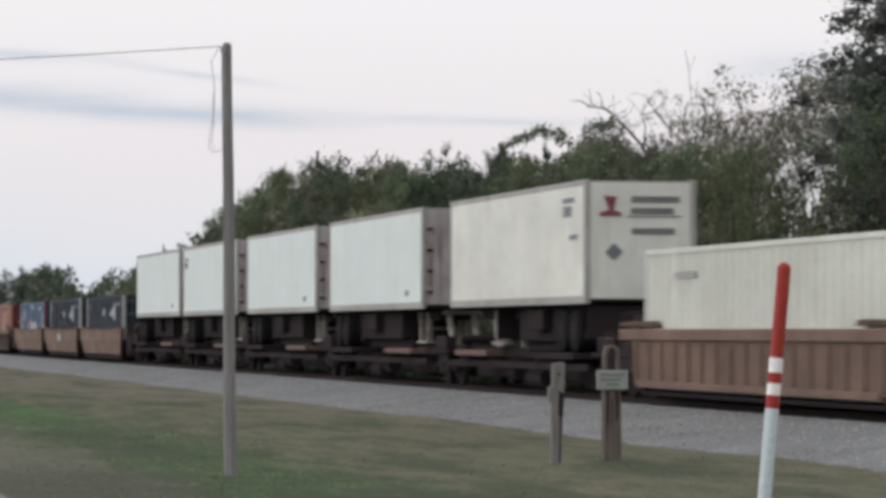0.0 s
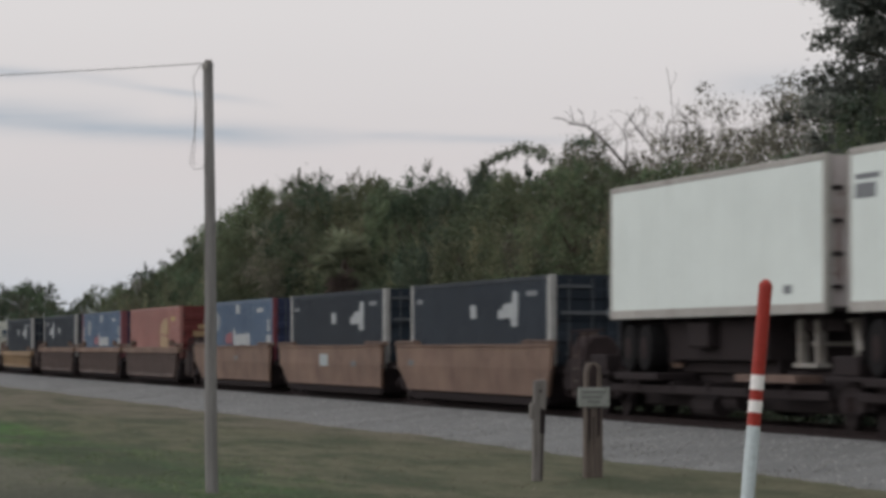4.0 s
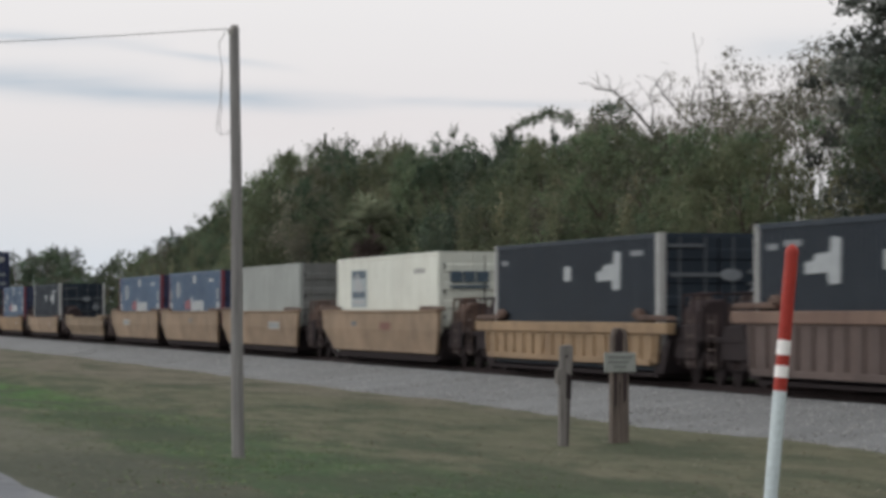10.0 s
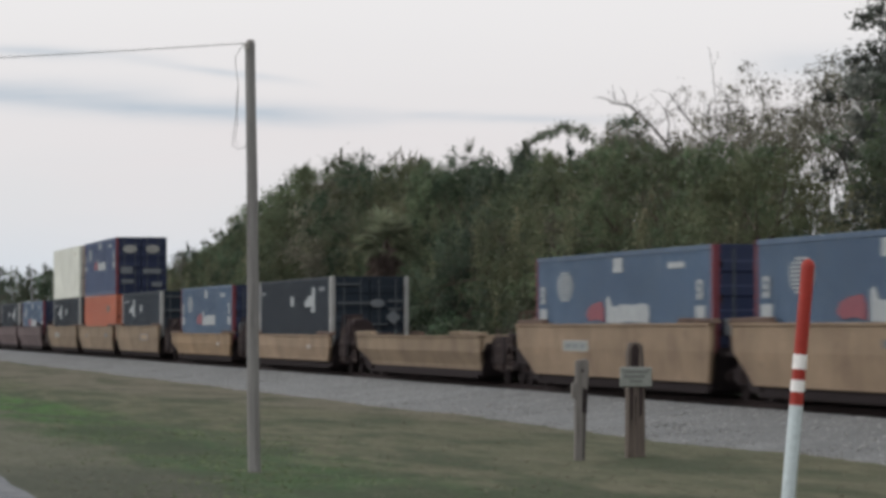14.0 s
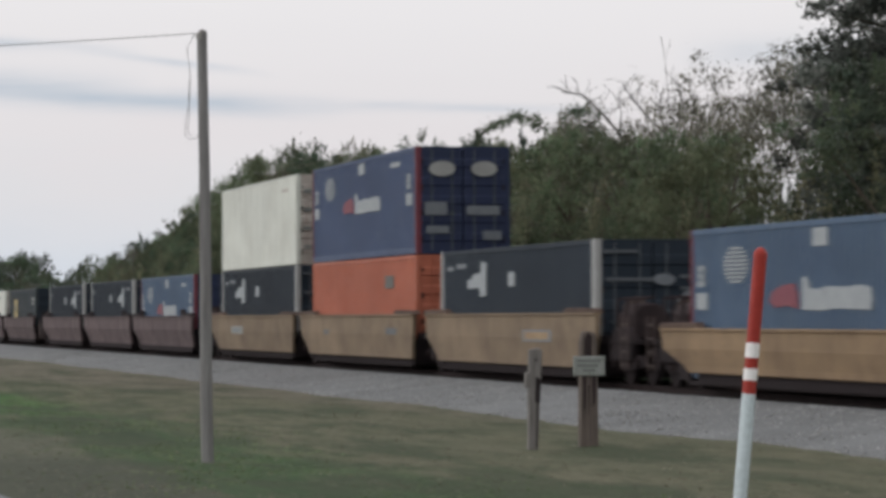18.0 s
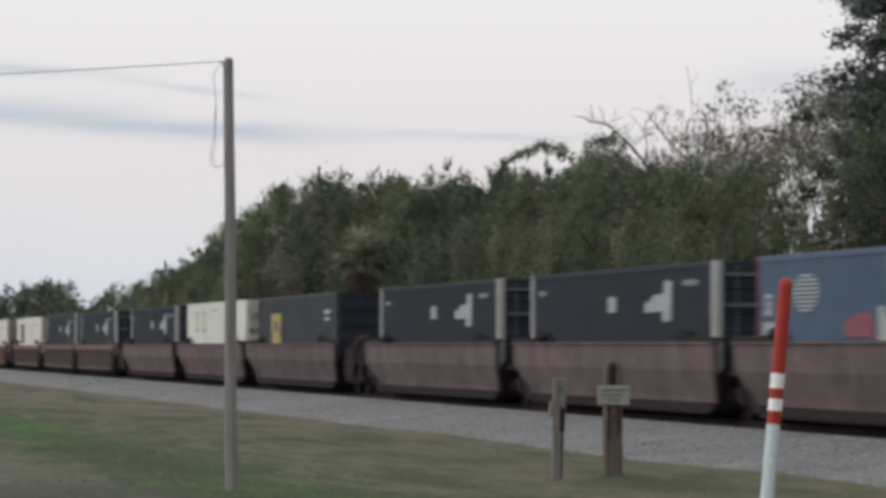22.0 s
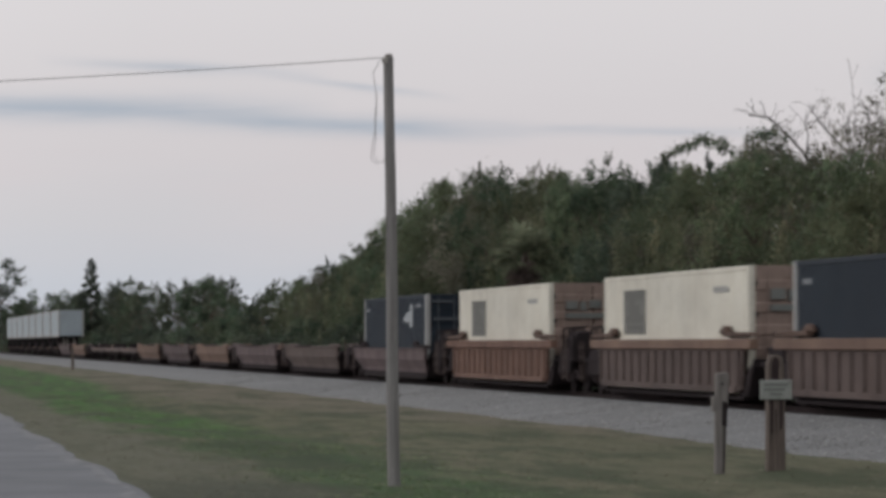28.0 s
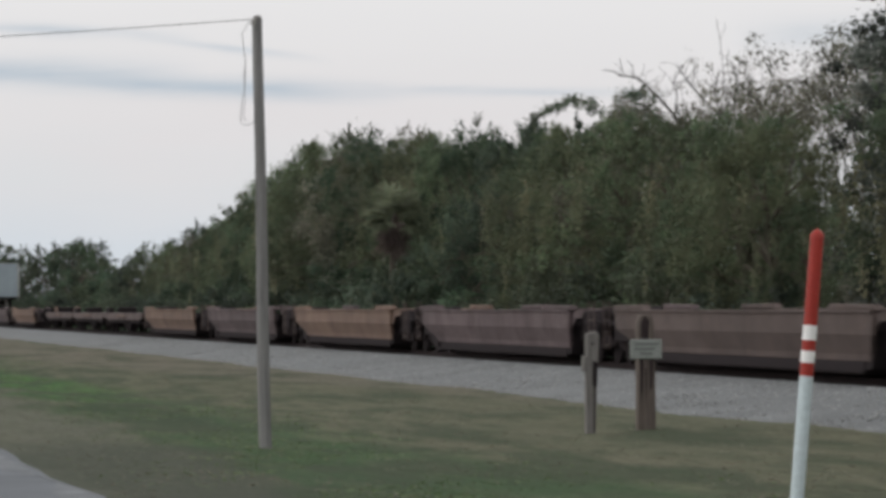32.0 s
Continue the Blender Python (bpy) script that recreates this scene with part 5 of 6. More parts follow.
def text_mesh(curve):
    ob = bpy.data.objects.new("number_source", curve)
    me = bpy.data.meshes.new_from_object(ob)
    me.materials.clear()
    me.materials.append(M["white"])
    bpy.data.objects.remove(ob)
    return me


def trailer(y0, mat_name, nose_near, marked, length=14.9):
    """A van trailer on the spine car: box, rails, doors or nose, landing legs, tandem wheels."""
    half, hw, z0, z1 = length / 2, 1.295, 2.17, 4.98
    s = 1 if nose_near else -1           # wheels sit at the +s end
    label = "white van trailer with grimy, shade-greyed end, riding on a spine car"
    t = thing("van_trailer", RAIL_X, y0, BASE_Z, label, "trailer", "trailers on the train")
    for sx in (-1, 1):
        def wall():
            return corrugated(half - 0.08, z0 + 0.18, z1 - 0.12, 0.006, 1.22, 0.96, 0.02).mesh("side_wall", mat_name)
        o = part("side_wall", cached(("tw", mat_name, length), wall), "", t)
        o.location = (sx * hw, 0, 0)
        if sx > 0:
            o.rotation_euler = (0, 0, math.pi)
        part("top_rail", cached(("tt", length), lambda: Geo().box(-0.05, 0.05, -half, half, z1 - 0.125, z1).mesh("top_rail", "alu", 0.012)), "", t).location = (sx * (hw - 0.04), 0, 0)
        part("bottom_rail", cached(("tb", length), lambda: Geo().box(-0.05, 0.05, -half, half, z0, z0 + 0.19).mesh("bottom_rail", "alu", 0.012)), "", t).location = (sx * (hw - 0.04), 0, 0)
        for sy in (-1, 1):
            part("corner_post", cached(("tc", mat_name), lambda: Geo().box(-0.07, 0.07, -0.07, 0.07, z0, z1 + 0.003).mesh("corner_post", "alu", 0.03)), "", t).location = (sx * (hw - 0.055), sy * (half - 0.06), 0)
    part("roof", cached(("tr", mat_name, length), lambda: Geo().box(-hw + 0.06, hw - 0.06, -half + 0.05, half - 0.05, z1 - 0.06, z1 - 0.02).mesh("roof", "alu")), "", t)
    part("floor_pan", cached(("tf", length), lambda: Geo().box(-hw + 0.08, hw - 0.08, -half + 0.05, half - 0.05, z0 + 0.05, z0 + 0.13).mesh("floor_pan", "black")), "", t)
    for i in range(10):
        part("cross_member", cached(("tx",), lambda: Geo().box(-1.1, 1.1, -0.05, 0.05, z0 - 0.08, z0 + 0.05).mesh("cross_member", "black")), "", t).location = (0, -half + 0.9 + i * (length - 1.8) / 9, 0)
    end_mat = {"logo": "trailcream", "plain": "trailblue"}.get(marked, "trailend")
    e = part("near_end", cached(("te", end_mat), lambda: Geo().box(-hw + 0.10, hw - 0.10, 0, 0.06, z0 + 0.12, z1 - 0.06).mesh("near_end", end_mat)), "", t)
    e.location = (0, -half + 0.02, 0)
    part("far_end", cached(("tg",), lambda: Geo().box(-hw + 0.10, hw - 0.10, -0.06, 0, z0 + 0.12, z1 - 0.06).mesh("far_end", "trail")), "", t).location = (0, half - 0.02, 0)
    if marked == "logo":
        part("end_emblem", Geo().prism_y([(-0.95, 4.16), (-0.45, 4.16), (-0.45, 4.24), (-0.62, 4.28), (-0.55, 4.60), (-0.85, 4.62), (-0.72, 4.30), (-0.95, 4.24)], -half - 0.006, -half + 0.03), "markred", t)
        for x0, x1, z in ((-0.22, 0.92, 4.54), (-0.22, 0.78, 4.28), (-0.20, 0.80, 3.82)):
            part("end_lettering", Geo().box(x0, x1, -half - 0.006, -half + 0.03, z - 0.07, z + 0.07), "ink", t)
        part("end_rule", Geo().box(-0.3, 0.98, -half - 0.006, -half + 0.03, 4.14, 4.165), "ink", t)
        dia = Geo()
        dia.v = [(-0.62 + a, -half + b, 3.35 + q) for b in (-0.005, 0.03) for a, q in ((0, -0.2), (0.2, 0), (0, 0.2), (-0.2, 0))]
        dia.f = [(0, 1, 2, 3), (7, 6, 5, 4), (0, 4, 5, 1), (1, 5, 6, 2), (2, 6, 7, 3), (3, 7, 4, 0)]
        part("placard", dia, "markgrey", t)
        shape("side_number", t, "markgrey", -half + 1.6, 4.45, [("b", 0, 0.1, 1.1, 0.12), ("b", 0.1, -0.15, 0.8, 0.25), ("b", -0.5, -0.75, 0.8, 0.12)], x=-hw - 0.0005)
    elif marked != "plain":
        for k in range(4):
            part("hinge", Geo().box(-1.16, -0.98, -half - 0.03, -half + 0.03, 2.60 + 0.58 * k, 2.67 + 0.58 * k), "black", t)
        if marked:
            part("red_plate", Geo().prism_y([(-0.62 + (0.19 + 0.05 * (k % 3)) * math.cos(6.283 * k / 12), 4.38 + (0.24 - 0.05 * (k % 2)) * math.sin(6.283 * k / 12)) for k in range(12)], -half - 0.008, -half + 0.03), "redstain", t)
            shape("side_number", t, "markgrey", half - 1.0, 4.35, [("b", 0, 0.12, 1.3, 0.10), ("b", 0.1, -0.12, 1.1, 0.26)], x=-hw - 0.0005)
        shape("side_sticker", t, "markgrey", -half + 2.2, 2.62, [("b", 0, 0, 0.5, 0.16)], x=-hw - 0.0005)
    yl = -s * (half - 3.1)
    for sx in (-0.55, 0.55):
        leg = part("landing_leg", cached(("ll",), lambda: Geo().box(-0.08, 0.08, -0.62, -0.44, 1.28, z0).box(-0.08, 0.08, 0.44, 0.62, 1.28, z0).box(-0.15, 0.15, -0.7, 0.7, 1.20, 1.28).mesh("landing_leg", "steelgrey", 0.01)), "", t)
        leg.location = (sx, yl, 0)
    part("leg_brace", cached(("lb",), lambda: Geo().box(-0.55, 0.55, -0.03, 0.03, 1.6, 1.68).mesh("leg_brace", "steelgrey")), "", t).location = (0, yl, 0)
    for wy in (half - 1.3, half - 2.55):
        for sx in (-1.0, 1.0):
            w = part("tyre", cached(("ty",), lambda: Geo().tube((-0.24, 0, 0), (0.24, 0, 0), 0.50, 0.50, 20).mesh("tyre", "tyre", 0.04)), "", t)
            w.location = (sx, s * wy, 1.56)
            part("rim", cached(("ri",), lambda: Geo().tube((-0.255, 0, 0), (0.255, 0, 0), 0.24, 0.22, 14).mesh("rim", "rail")), "", w)
        part("trailer_axle", cached(("ax",), lambda: Geo().tube((-0.8, 0, 0), (0.8, 0, 0), 0.07, n=8).mesh("trailer_axle", "black")), "", t).location = (0, s * wy, 1.56)
    part("frame_rail", cached(("fr", length), lambda: Geo().box(-0.55, -0.40, -half + 1.2, half - 0.6, z0 - 0.30, z0 - 0.02).mesh("frame_rail", "black")), "", t)
    part("frame_rail", cached(("fr2", length), lambda: Geo().box(0.40, 0.55, -half + 1.2, half - 0.6, z0 - 0.30, z0 - 0.02).mesh("frame_rail", "black")), "", t)
    # oversized black boxes, added to fill the shaded space below the floor
    part("spare_rack", cached(("sk",), lambda: Geo().box(-0.85, 0.85, -3.9, 2.6, z0 - 0.86, z0 - 0.05).box(-1.1, 1.1, -0.9, 0.6, z0 - 0.6, z0 - 0.1).box(-0.6, 0.6, -4.0, 2.7, 1.06, z0 - 0.8).mesh("spare_rack", "black", 0.03)), "", t).location = (0, s * 1.5, 0)
    part("suspension_box", cached(("sb",), lambda: Geo().box(-0.85, 0.85, -1.6, 1.3, 1.25, 2.12).mesh("suspension_box", "black", 0.02)), "", t).location = (0, s * (half - 1.92), 0)
    part("underride_guard", cached(("ug",), lambda: Geo().box(-1.15, 1.15, -0.04, 0.04, 1.50, 2.15).box(-1.2, 1.2, -0.06, 0.06, 1.38, 1.52).mesh("underride_guard", "black")), "", t).location = (0, s * (half - 0.30), 0)
    part("bulkhead_plate", cached(("bp",), lambda: Geo().box(-1.0, 1.0, -0.05, 0.05, 1.35, 2.15).mesh("bulkhead_plate", "black")), "", t).location = (0, -s * (half - 4.4), 0)
    part("mud_flap", cached(("mf",), lambda: Geo().box(-1.2, -0.75, -0.01, 0.01, 1.3, 2.15).mesh("mud_flap", "tyre")), "", t).location = (0, s * (half - 0.55), 0)
    MOVERS.append((t, y0))
    return t


def spine_car(ys, half, loads):
    """A spine car: a central beam with bogies at the joints, wheel platforms and hitches."""
    mid = (ys[0] + ys[-1]) / 2
    car = thing("spine_car", RAIL_X, mid, BASE_Z, "rusty brown skeleton spine car, dirty and low", "spine car", "cars of the train")
    joints = [ys[0] - half] + [(a + b) / 2 for a, b in zip(ys[:-1], ys[1:])] + [ys[-1] + half]
    for j in joints:
        bogie(car, j - mid)
        end_gear(car, j - mid, "spine", 0)
    for y, s in zip(ys, loads):
        # beam enlarged and kept black to fill the shade under the trailers
        part("spine_beam", cached(("spb", half), lambda: Geo().box(-0.45, 0.45, -half, half, 0.36, 1.14).mesh("spine_beam", "black", 0.02)), "", car).location = (0, y - mid, 0)
        for sx in (-1, 1):
            part("wheel_platform", cached(("spp",), lambda: Geo().box(-0.42, 0.42, -1.7, 1.7, 0.90, 1.05).mesh("wheel_platform", "black", 0.02)), "", car).location = (sx * 1.0, y - mid + s * 5.0, 0)
            part("side_walkway", cached(("spw",), lambda: Geo().box(-0.30, 0.22, -1.9, 1.9, 0.93, 1.07).mesh("side_walkway", "platform", 0.01)), "", car).location = (sx * 1.15, y - mid - s * 4.3, 0)
        for sx in (-1, 1):
            part("side_sill", cached(("sps", half), lambda: Geo().box(-0.05, 0.05, -half + 1.4, half - 1.4, 0.64, 0.80).mesh("side_sill", "black", 0.01)), "", car).location = (sx * 1.22, y - mid, 0)
            part("air_tank", cached(("spa",), lambda: Geo().tube((0, -0.8, 0.42), (0, 0.8, 0.42), 0.22, n=12).mesh("air_tank", "black")), "", car).location = (sx * 0.85, y - mid + s * 1.2, 0)
        if not s:
            for sx in (-1, 1):
                part("deck_side", cached(("spd", half), lambda: Geo().prism_x([(-half - 0.1, 1.14), (half + 0.1, 1.14), (half + 0.1, 0.90), (half - 1.5, 0.80), (-half + 1.5, 0.80), (-half - 0.1, 0.90)], -0.06, 0.06).mesh("deck_side", "deckbrown", 0.015)), "", car).location = (sx * 1.32, y - mid, 0)
            part("deck", cached(("spq", half), lambda: Geo().box(-1.26, 1.26, -half + 0.5, half - 0.5, 1.0, 1.10).mesh("deck", "spine", 0.01)), "", car).location = (0, y - mid, 0)
        for k in range(5):
            part("outrigger", cached(("spo",), lambda: Geo().box(-1.3, 1.3, -0.08, 0.08, 0.70, 0.90).mesh("outrigger", "black", 0.01)), "", car).location = (0, y - mid + (k - 2) * 2.6, 0)
        if s:
            h = part("hitch", cached(("sph",), lambda: Geo().prism_x([(-0.7, 1.0), (-0.5, 1.0), (0.10, 2.0), (0.10, 2.14), (-0.12, 2.14)], -0.40, -0.28).prism_x([(-0.7, 1.0), (-0.5, 1.0), (0.10, 2.0), (0.10, 2.14), (-0.12, 2.14)], 0.28, 0.40).box(-0.5, 0.5, -0.3, 0.3, 2.02, 2.14).mesh("hitch", "steelgrey", 0.01)), "", car)
            h.location = (0, y - mid - s * 6.3, 0)
            part("brake_cylinder", cached(("spk",), lambda: Geo().tube((-0.95, -0.5, 0.55), (-0.95, 0.5, 0.55), 0.2, n=10).mesh("brake_cylinder", "black")), "", car).location = (0, y - mid - s * 1.0, 0)
    MOVERS.append((car, mid))
    return car


FLOOR = 0.35       # container floor above the rail in a well

# front of the train, then back along it; positions are those at 16 s
well_car([-288.2], "rib", "wtan", "loaded with a white container")
container("ribwhite", -288.2, FLOOR, "low in its well")
TRAILERS = [(-197.0, True, 0), (-213.2, True, 1), (-231.0, True, 0), (-248.6, True, 0), (-267.4, False, "logo")]
spine_car([-267.4, -248.9, -231.0, -213.5, -197.0], 8.9, [-1, 1, 1, 1, 1])
for y, nose, mark in TRAILERS:
    trailer(y, "trailcream" if mark == "logo" else "trail", nose, mark)
SET = [
    ((-176.0, -156.1, -136.3), "smooth", "wtan", ("navy", "navy", "blue")),
    ((-113.0, -93.4, -74.0), "rib", "wmauve", ("red", "blueorange", "navyfar")),
    ((-50.8,), "rib", "wyellow", ("navy",)),
    ((-27.4,), "smooth", "wgold", ("creamclean",)),
    ((-3.8, 15.2, 34.4), "smooth", "wgold", ("grey", "blue", "blue")),
    ((57.3,), "smooth", "wsand", (None,)),
    ((81.2,), "smooth", "wgold", ("navy",)),
    ((104.7,), "smooth", "wyellow", ("blue",)),
    ((128.4, 147.8, 167.0), "smooth", "wsand", ("navyfar", "orange", "navyfar")),
    ((190.5, 209.5, 229.2), "smooth", "wmauve", ("blue", "navy", "navy")),
    ((252.9, 272.2, 292.0), "smooth", "wmauve", ("slate", "plainwhite", "navy")),
    ((314.8, 333.7, 353.8), "rib", "wmauve", ("navy", "navy", "cream")),
    ((377.9,), "rib", "wbrown", ("cream",)),
    ((401.3,), "smooth", "wmauve", ("navy",)),
    ((425.4,), "smooth", "wdark", (None,)),
    ((448.5,), "smooth", "wmauve", (None,)),
    ((472.2,), "smooth", "wtan", (None,)),
    ((496.0,), "smooth", "wmauve", (None,)),
    ((519.5,), "smooth", "wtan", (None,)),
    ((604.0,), "smooth", "wtan", (None,)),
    ((627.5,), "smooth", "wmauve", (None,)),
]
for ys_, style_, color_, loads_ in SET:
    well_car(list(ys_), style_, color_, "empty" if loads_[0] is None else "carrying containers")
    for y, load in zip(ys_, loads_):
        if load:
            container(load, y, FLOOR, "low in its well")
container("blueroyal", 147.8, FLOOR + 2.93, "on an orange one")
container("blankwhite", 167.0, FLOOR + 2.93, "on a dark one")
spine_car([541.0, 559.5, 578.0], 9.0, [0, 0, 0])
LAST = [651.0 + 17.8 * i for i in range(8)]
spine_car(LAST, 8.9, [1] * 8)
for i, y in enumerate(LAST):
    trailer(y, "trailblue", True, "plain")


# ---------------- trees and bushes ----------------
def leaf_cloud(name, clumps, per, size, mat_name, seed):
    """Many small leaves round clump centres (x, y, z, rx, ry, rz); a clump of 0.6 m radius gets `per` leaves."""
    rng = np.random.default_rng(seed)
    c = np.array(clumps)
    count = np.maximum(7, per * c[:, 3] * c[:, 5] / 0.36).astype(int)
    k = np.repeat(np.arange(len(c)), count)
    n = len(k)
    d = rng.normal(0, 1, (n, 3))
    d /= np.linalg.norm(d, axis=1)[:, None] + 1e-9
    rad = np.abs(rng.normal(0.62, 0.36, n))
    p = c[k, :3] + d * c[k, 3:] * rad[:, None]
    s = size * (0.45 + rng.random(n) * 0.9)
    face = d + (0, 0, 0.5) + rng.normal(0, 0.45, (n, 3))      # leaves look outward and up
    face /= np.linalg.norm(face, axis=1)[:, None]
    u = np.cross(face, rng.normal(0, 1, (n, 3)))
    u /= np.linalg.norm(u, axis=1)[:, None]
    w = np.cross(face, u)
    v = np.empty((n, 3, 3))
    v[:, 0] = p - u * s[:, None]
    v[:, 1] = p + u * (0.6 * s)[:, None] + w * (0.62 * s)[:, None]
    v[:, 2] = p + u * (0.6 * s)[:, None] - w * (0.62 * s)[:, None]
    v[..., 2] = np.maximum(v[..., 2], 0.02)
    me = bpy.data.meshes.new(name)
    me.from_pydata(v.reshape(-1, 3).tolist(), [], np.arange(3 * n).reshape(-1, 3).tolist())
    me.materials.append(M[mat_name])
    return me


def limbs(name, trunk_h, trunk_r, tips, rng, mat_name="bark", bend=0.5):
    """A tapered trunk with limbs that reach to the given tips."""
    g = Geo()
    pts = [Vector((0, 0, -0.2))]
    for i in range(1, 5):
        pts.append(Vector((rng.uniform(-0.15, 0.15) * i * bend, rng.uniform(-0.15, 0.15) * i * bend, trunk_h * i / 4)))
    for i in range(4):
        g.tube(pts[i], pts[i + 1], trunk_r * (1 - 0.16 * i), trunk_r * (1 - 0.16 * (i + 1)), 8, cap=False)
    for t in tips:
        t = Vector(t)
        start = pts[rng.randint(2, 4)]
        mid = start.lerp(t, 0.5) + Vector((rng.uniform(-0.4, 0.4), rng.uniform(-0.4, 0.4), rng.uniform(0.0, 0.5)))
        g.tube(start, mid, trunk_r * 0.42, trunk_r * 0.26, 6, cap=False)
        g.tube(mid, t, trunk_r * 0.26, trunk_r * 0.06, 5, cap=False)
    return g.mesh(name, mat_name)


def broad_tree(seed, h, r, mat_name, label, lobes=19, per=215, size=0.062, low=0.12, sprigs=40, drapes=0, category="tree"):
    """A trunk with limbs to uneven lobes; each lobe is a shell of small clumps round a thin core, with sprigs on top."""
    rng = random.Random(seed)
    t = thing("tree", 0, 0, 0, label, category, "trees behind the track")
    clumps, tips, tops = [], [], []
    for i in range(lobes):
        f = low + (0.97 - low) * (i + rng.uniform(0.1, 0.9)) / lobes
        lim = r * math.sqrt(max(0.06, 1 - ((f - 0.42) / 0.62) ** 2))
        a = i * 2.4 + rng.uniform(-0.7, 0.7)
        d = lim * rng.uniform(0.40, 1.02)
        lr = rng.uniform(0.75, 1.35) * (0.72 if f > 0.8 else 1.0)
        cx, cy, cz = d * math.cos(a), d * math.sin(a), min(f * h, h - 0.75 * lr)
        tips.append((cx, cy, cz))
        tops.append((cx, cy, cz, lr))
        clumps.append((cx, cy, cz, 0.8 * lr, 0.8 * lr, 0.7 * lr))
        for _ in range(11):
            v = Vector((rng.gauss(0, 1), rng.gauss(0, 1), rng.gauss(0.25, 0.8))).normalized()
            k = rng.uniform(0.24, 0.52)
            clumps.append((cx + v.x * lr, cy + v.y * lr, cz + 0.85 * v.z * lr, k, k, k * rng.uniform(0.6, 1.1)))
    scale = h / max(q[2] + q[5] for q in clumps)
    clumps = [(q[0], q[1], q[2] * scale, *q[3:]) for q in clumps]
    tips = [(q[0], q[1], q[2] * scale) for q in tips]
    tops = [(q[0], q[1], q[2] * scale, q[3]) for q in tops]
    tops.sort(key=lambda q: -q[2] - q[3])
    for i in range(sprigs):       # loose sprays against the sky
        cx, cy, cz, lr = tops[i % 7]
        a, q = rng.uniform(0, 6.283), rng.uniform(0, 0.9)
        z0 = cz + 0.85 * lr * math.cos(q)
        x0, y0 = cx + lr * math.sin(q) * math.cos(a), cy + lr * math.sin(q) * math.sin(a)
        lean, tall = rng.uniform(-0.3, 0.3), rng.uniform(0.1, 0.55)
        for u in (0.3, 0.65, 1.0):
            clumps.append((x0 + lean * u, y0 + lean * u * 0.6, z0 + tall * u, 0.11 * (1.6 - u), 0.11 * (1.6 - u), 0.17))
    part("trunk", limbs("trunk", h * 0.55, 0.05 + 0.018 * h, tips, rng), "", t)
    part("crown", leaf_cloud("crown", clumps, per, size, mat_name, seed), "", t)
    if drapes:
        hang = []
        for _ in range(drapes):
            a, f = rng.uniform(0, 6.283), rng.uniform(0.30, 0.80)
            d = r * math.sqrt(max(0.06, 1 - ((f - 0.42) / 0.62) ** 2)) * rng.uniform(0.9, 1.06)
            wide, tall = rng.uniform(0.22, 0.45), rng.uniform(0.6, 1.5)
            hang.append((d * math.cos(a), d * math.sin(a), f * h, wide, wide, tall))
        tagged(part("vine_curtain", leaf_cloud("vine_curtain", hang, 170, size, "leaf_v", seed + 500), "", t, "paler olive vines hanging over the crown"), kind="stuff")
    return t


def far_tree(seed, h, r, mat_name, label):
    """A distant tree of coarser clumps, with an uneven, partly open outline."""
    return broad_tree(seed, h, r, mat_name, label, 17, 120, 0.10, 0.06, 18)


def arching_tree(label):
    """A leaning limb that arches over and carries tufts of leaves, open below."""
    rng = random.Random(36)
    t = thing("arching_tree", 0, 0, 0, label, "tree")
    pts = [Vector(p) for p in ((0.0, 9.0, -0.1), (0.1, 8.6, 4.5), (0.0, 7.4, 8.3), (-0.1, 5.2, 9.1), (0.0, 2.4, 9.42), (0.1, 0.2, 9.55), (0.0, -2.4, 9.45), (0.0, -4.4, 9.15), (0.0, -5.4, 8.75))]
    g = Geo()
    for k in range(len(pts) - 1):
        g.tube(pts[k], pts[k + 1], 0.11 * (1 - k / 9), 0.11 * (1 - (k + 1) / 9), 6, cap=False)
    part("limb", g, "twigdk", t)
    tufts = []
    for k in range(2, len(pts) - 1):
        for _ in range(7):
            p = pts[k].lerp(pts[k + 1], rng.random())
            q = rng.uniform(0.17, 0.38)
            tufts.append((p.x + rng.uniform(-0.3, 0.3), p.y + rng.uniform(-0.3, 0.3), p.z + rng.uniform(-0.16, 0.12), q, q * 1.6, q * 0.75))
    part("leaf_spray", leaf_cloud("leaf_spray", tufts, 170, 0.07, "leaf_d", 36), "", t)
    return t


def bush(seed, h, r, mat_name, label, per=135, clump_n=20, size=0.09):
    rng = random.Random(seed)
    t = thing("bush", 0, 0, 0, label, "bush", "bushes along the track")
    clumps = []
    for i in range(clump_n):
        a, d = rng.uniform(0, 6.283), r * math.sqrt(rng.random())
        z = h * rng.uniform(0.12, 0.9) * (1 - 0.35 * (d / r) ** 2)
        cr = rng.uniform(0.4, 0.8)
        clumps.append((d * math.cos(a), d * math.sin(a), z, cr, cr, cr * 0.8))
    part("stem", limbs("stem", h * 0.4, 0.04, [c[:3] for c in clumps[::2]], rng), "", t)
    part("foliage", leaf_cloud("foliage", clumps, per, size, mat_name, seed), "", t)
    return t


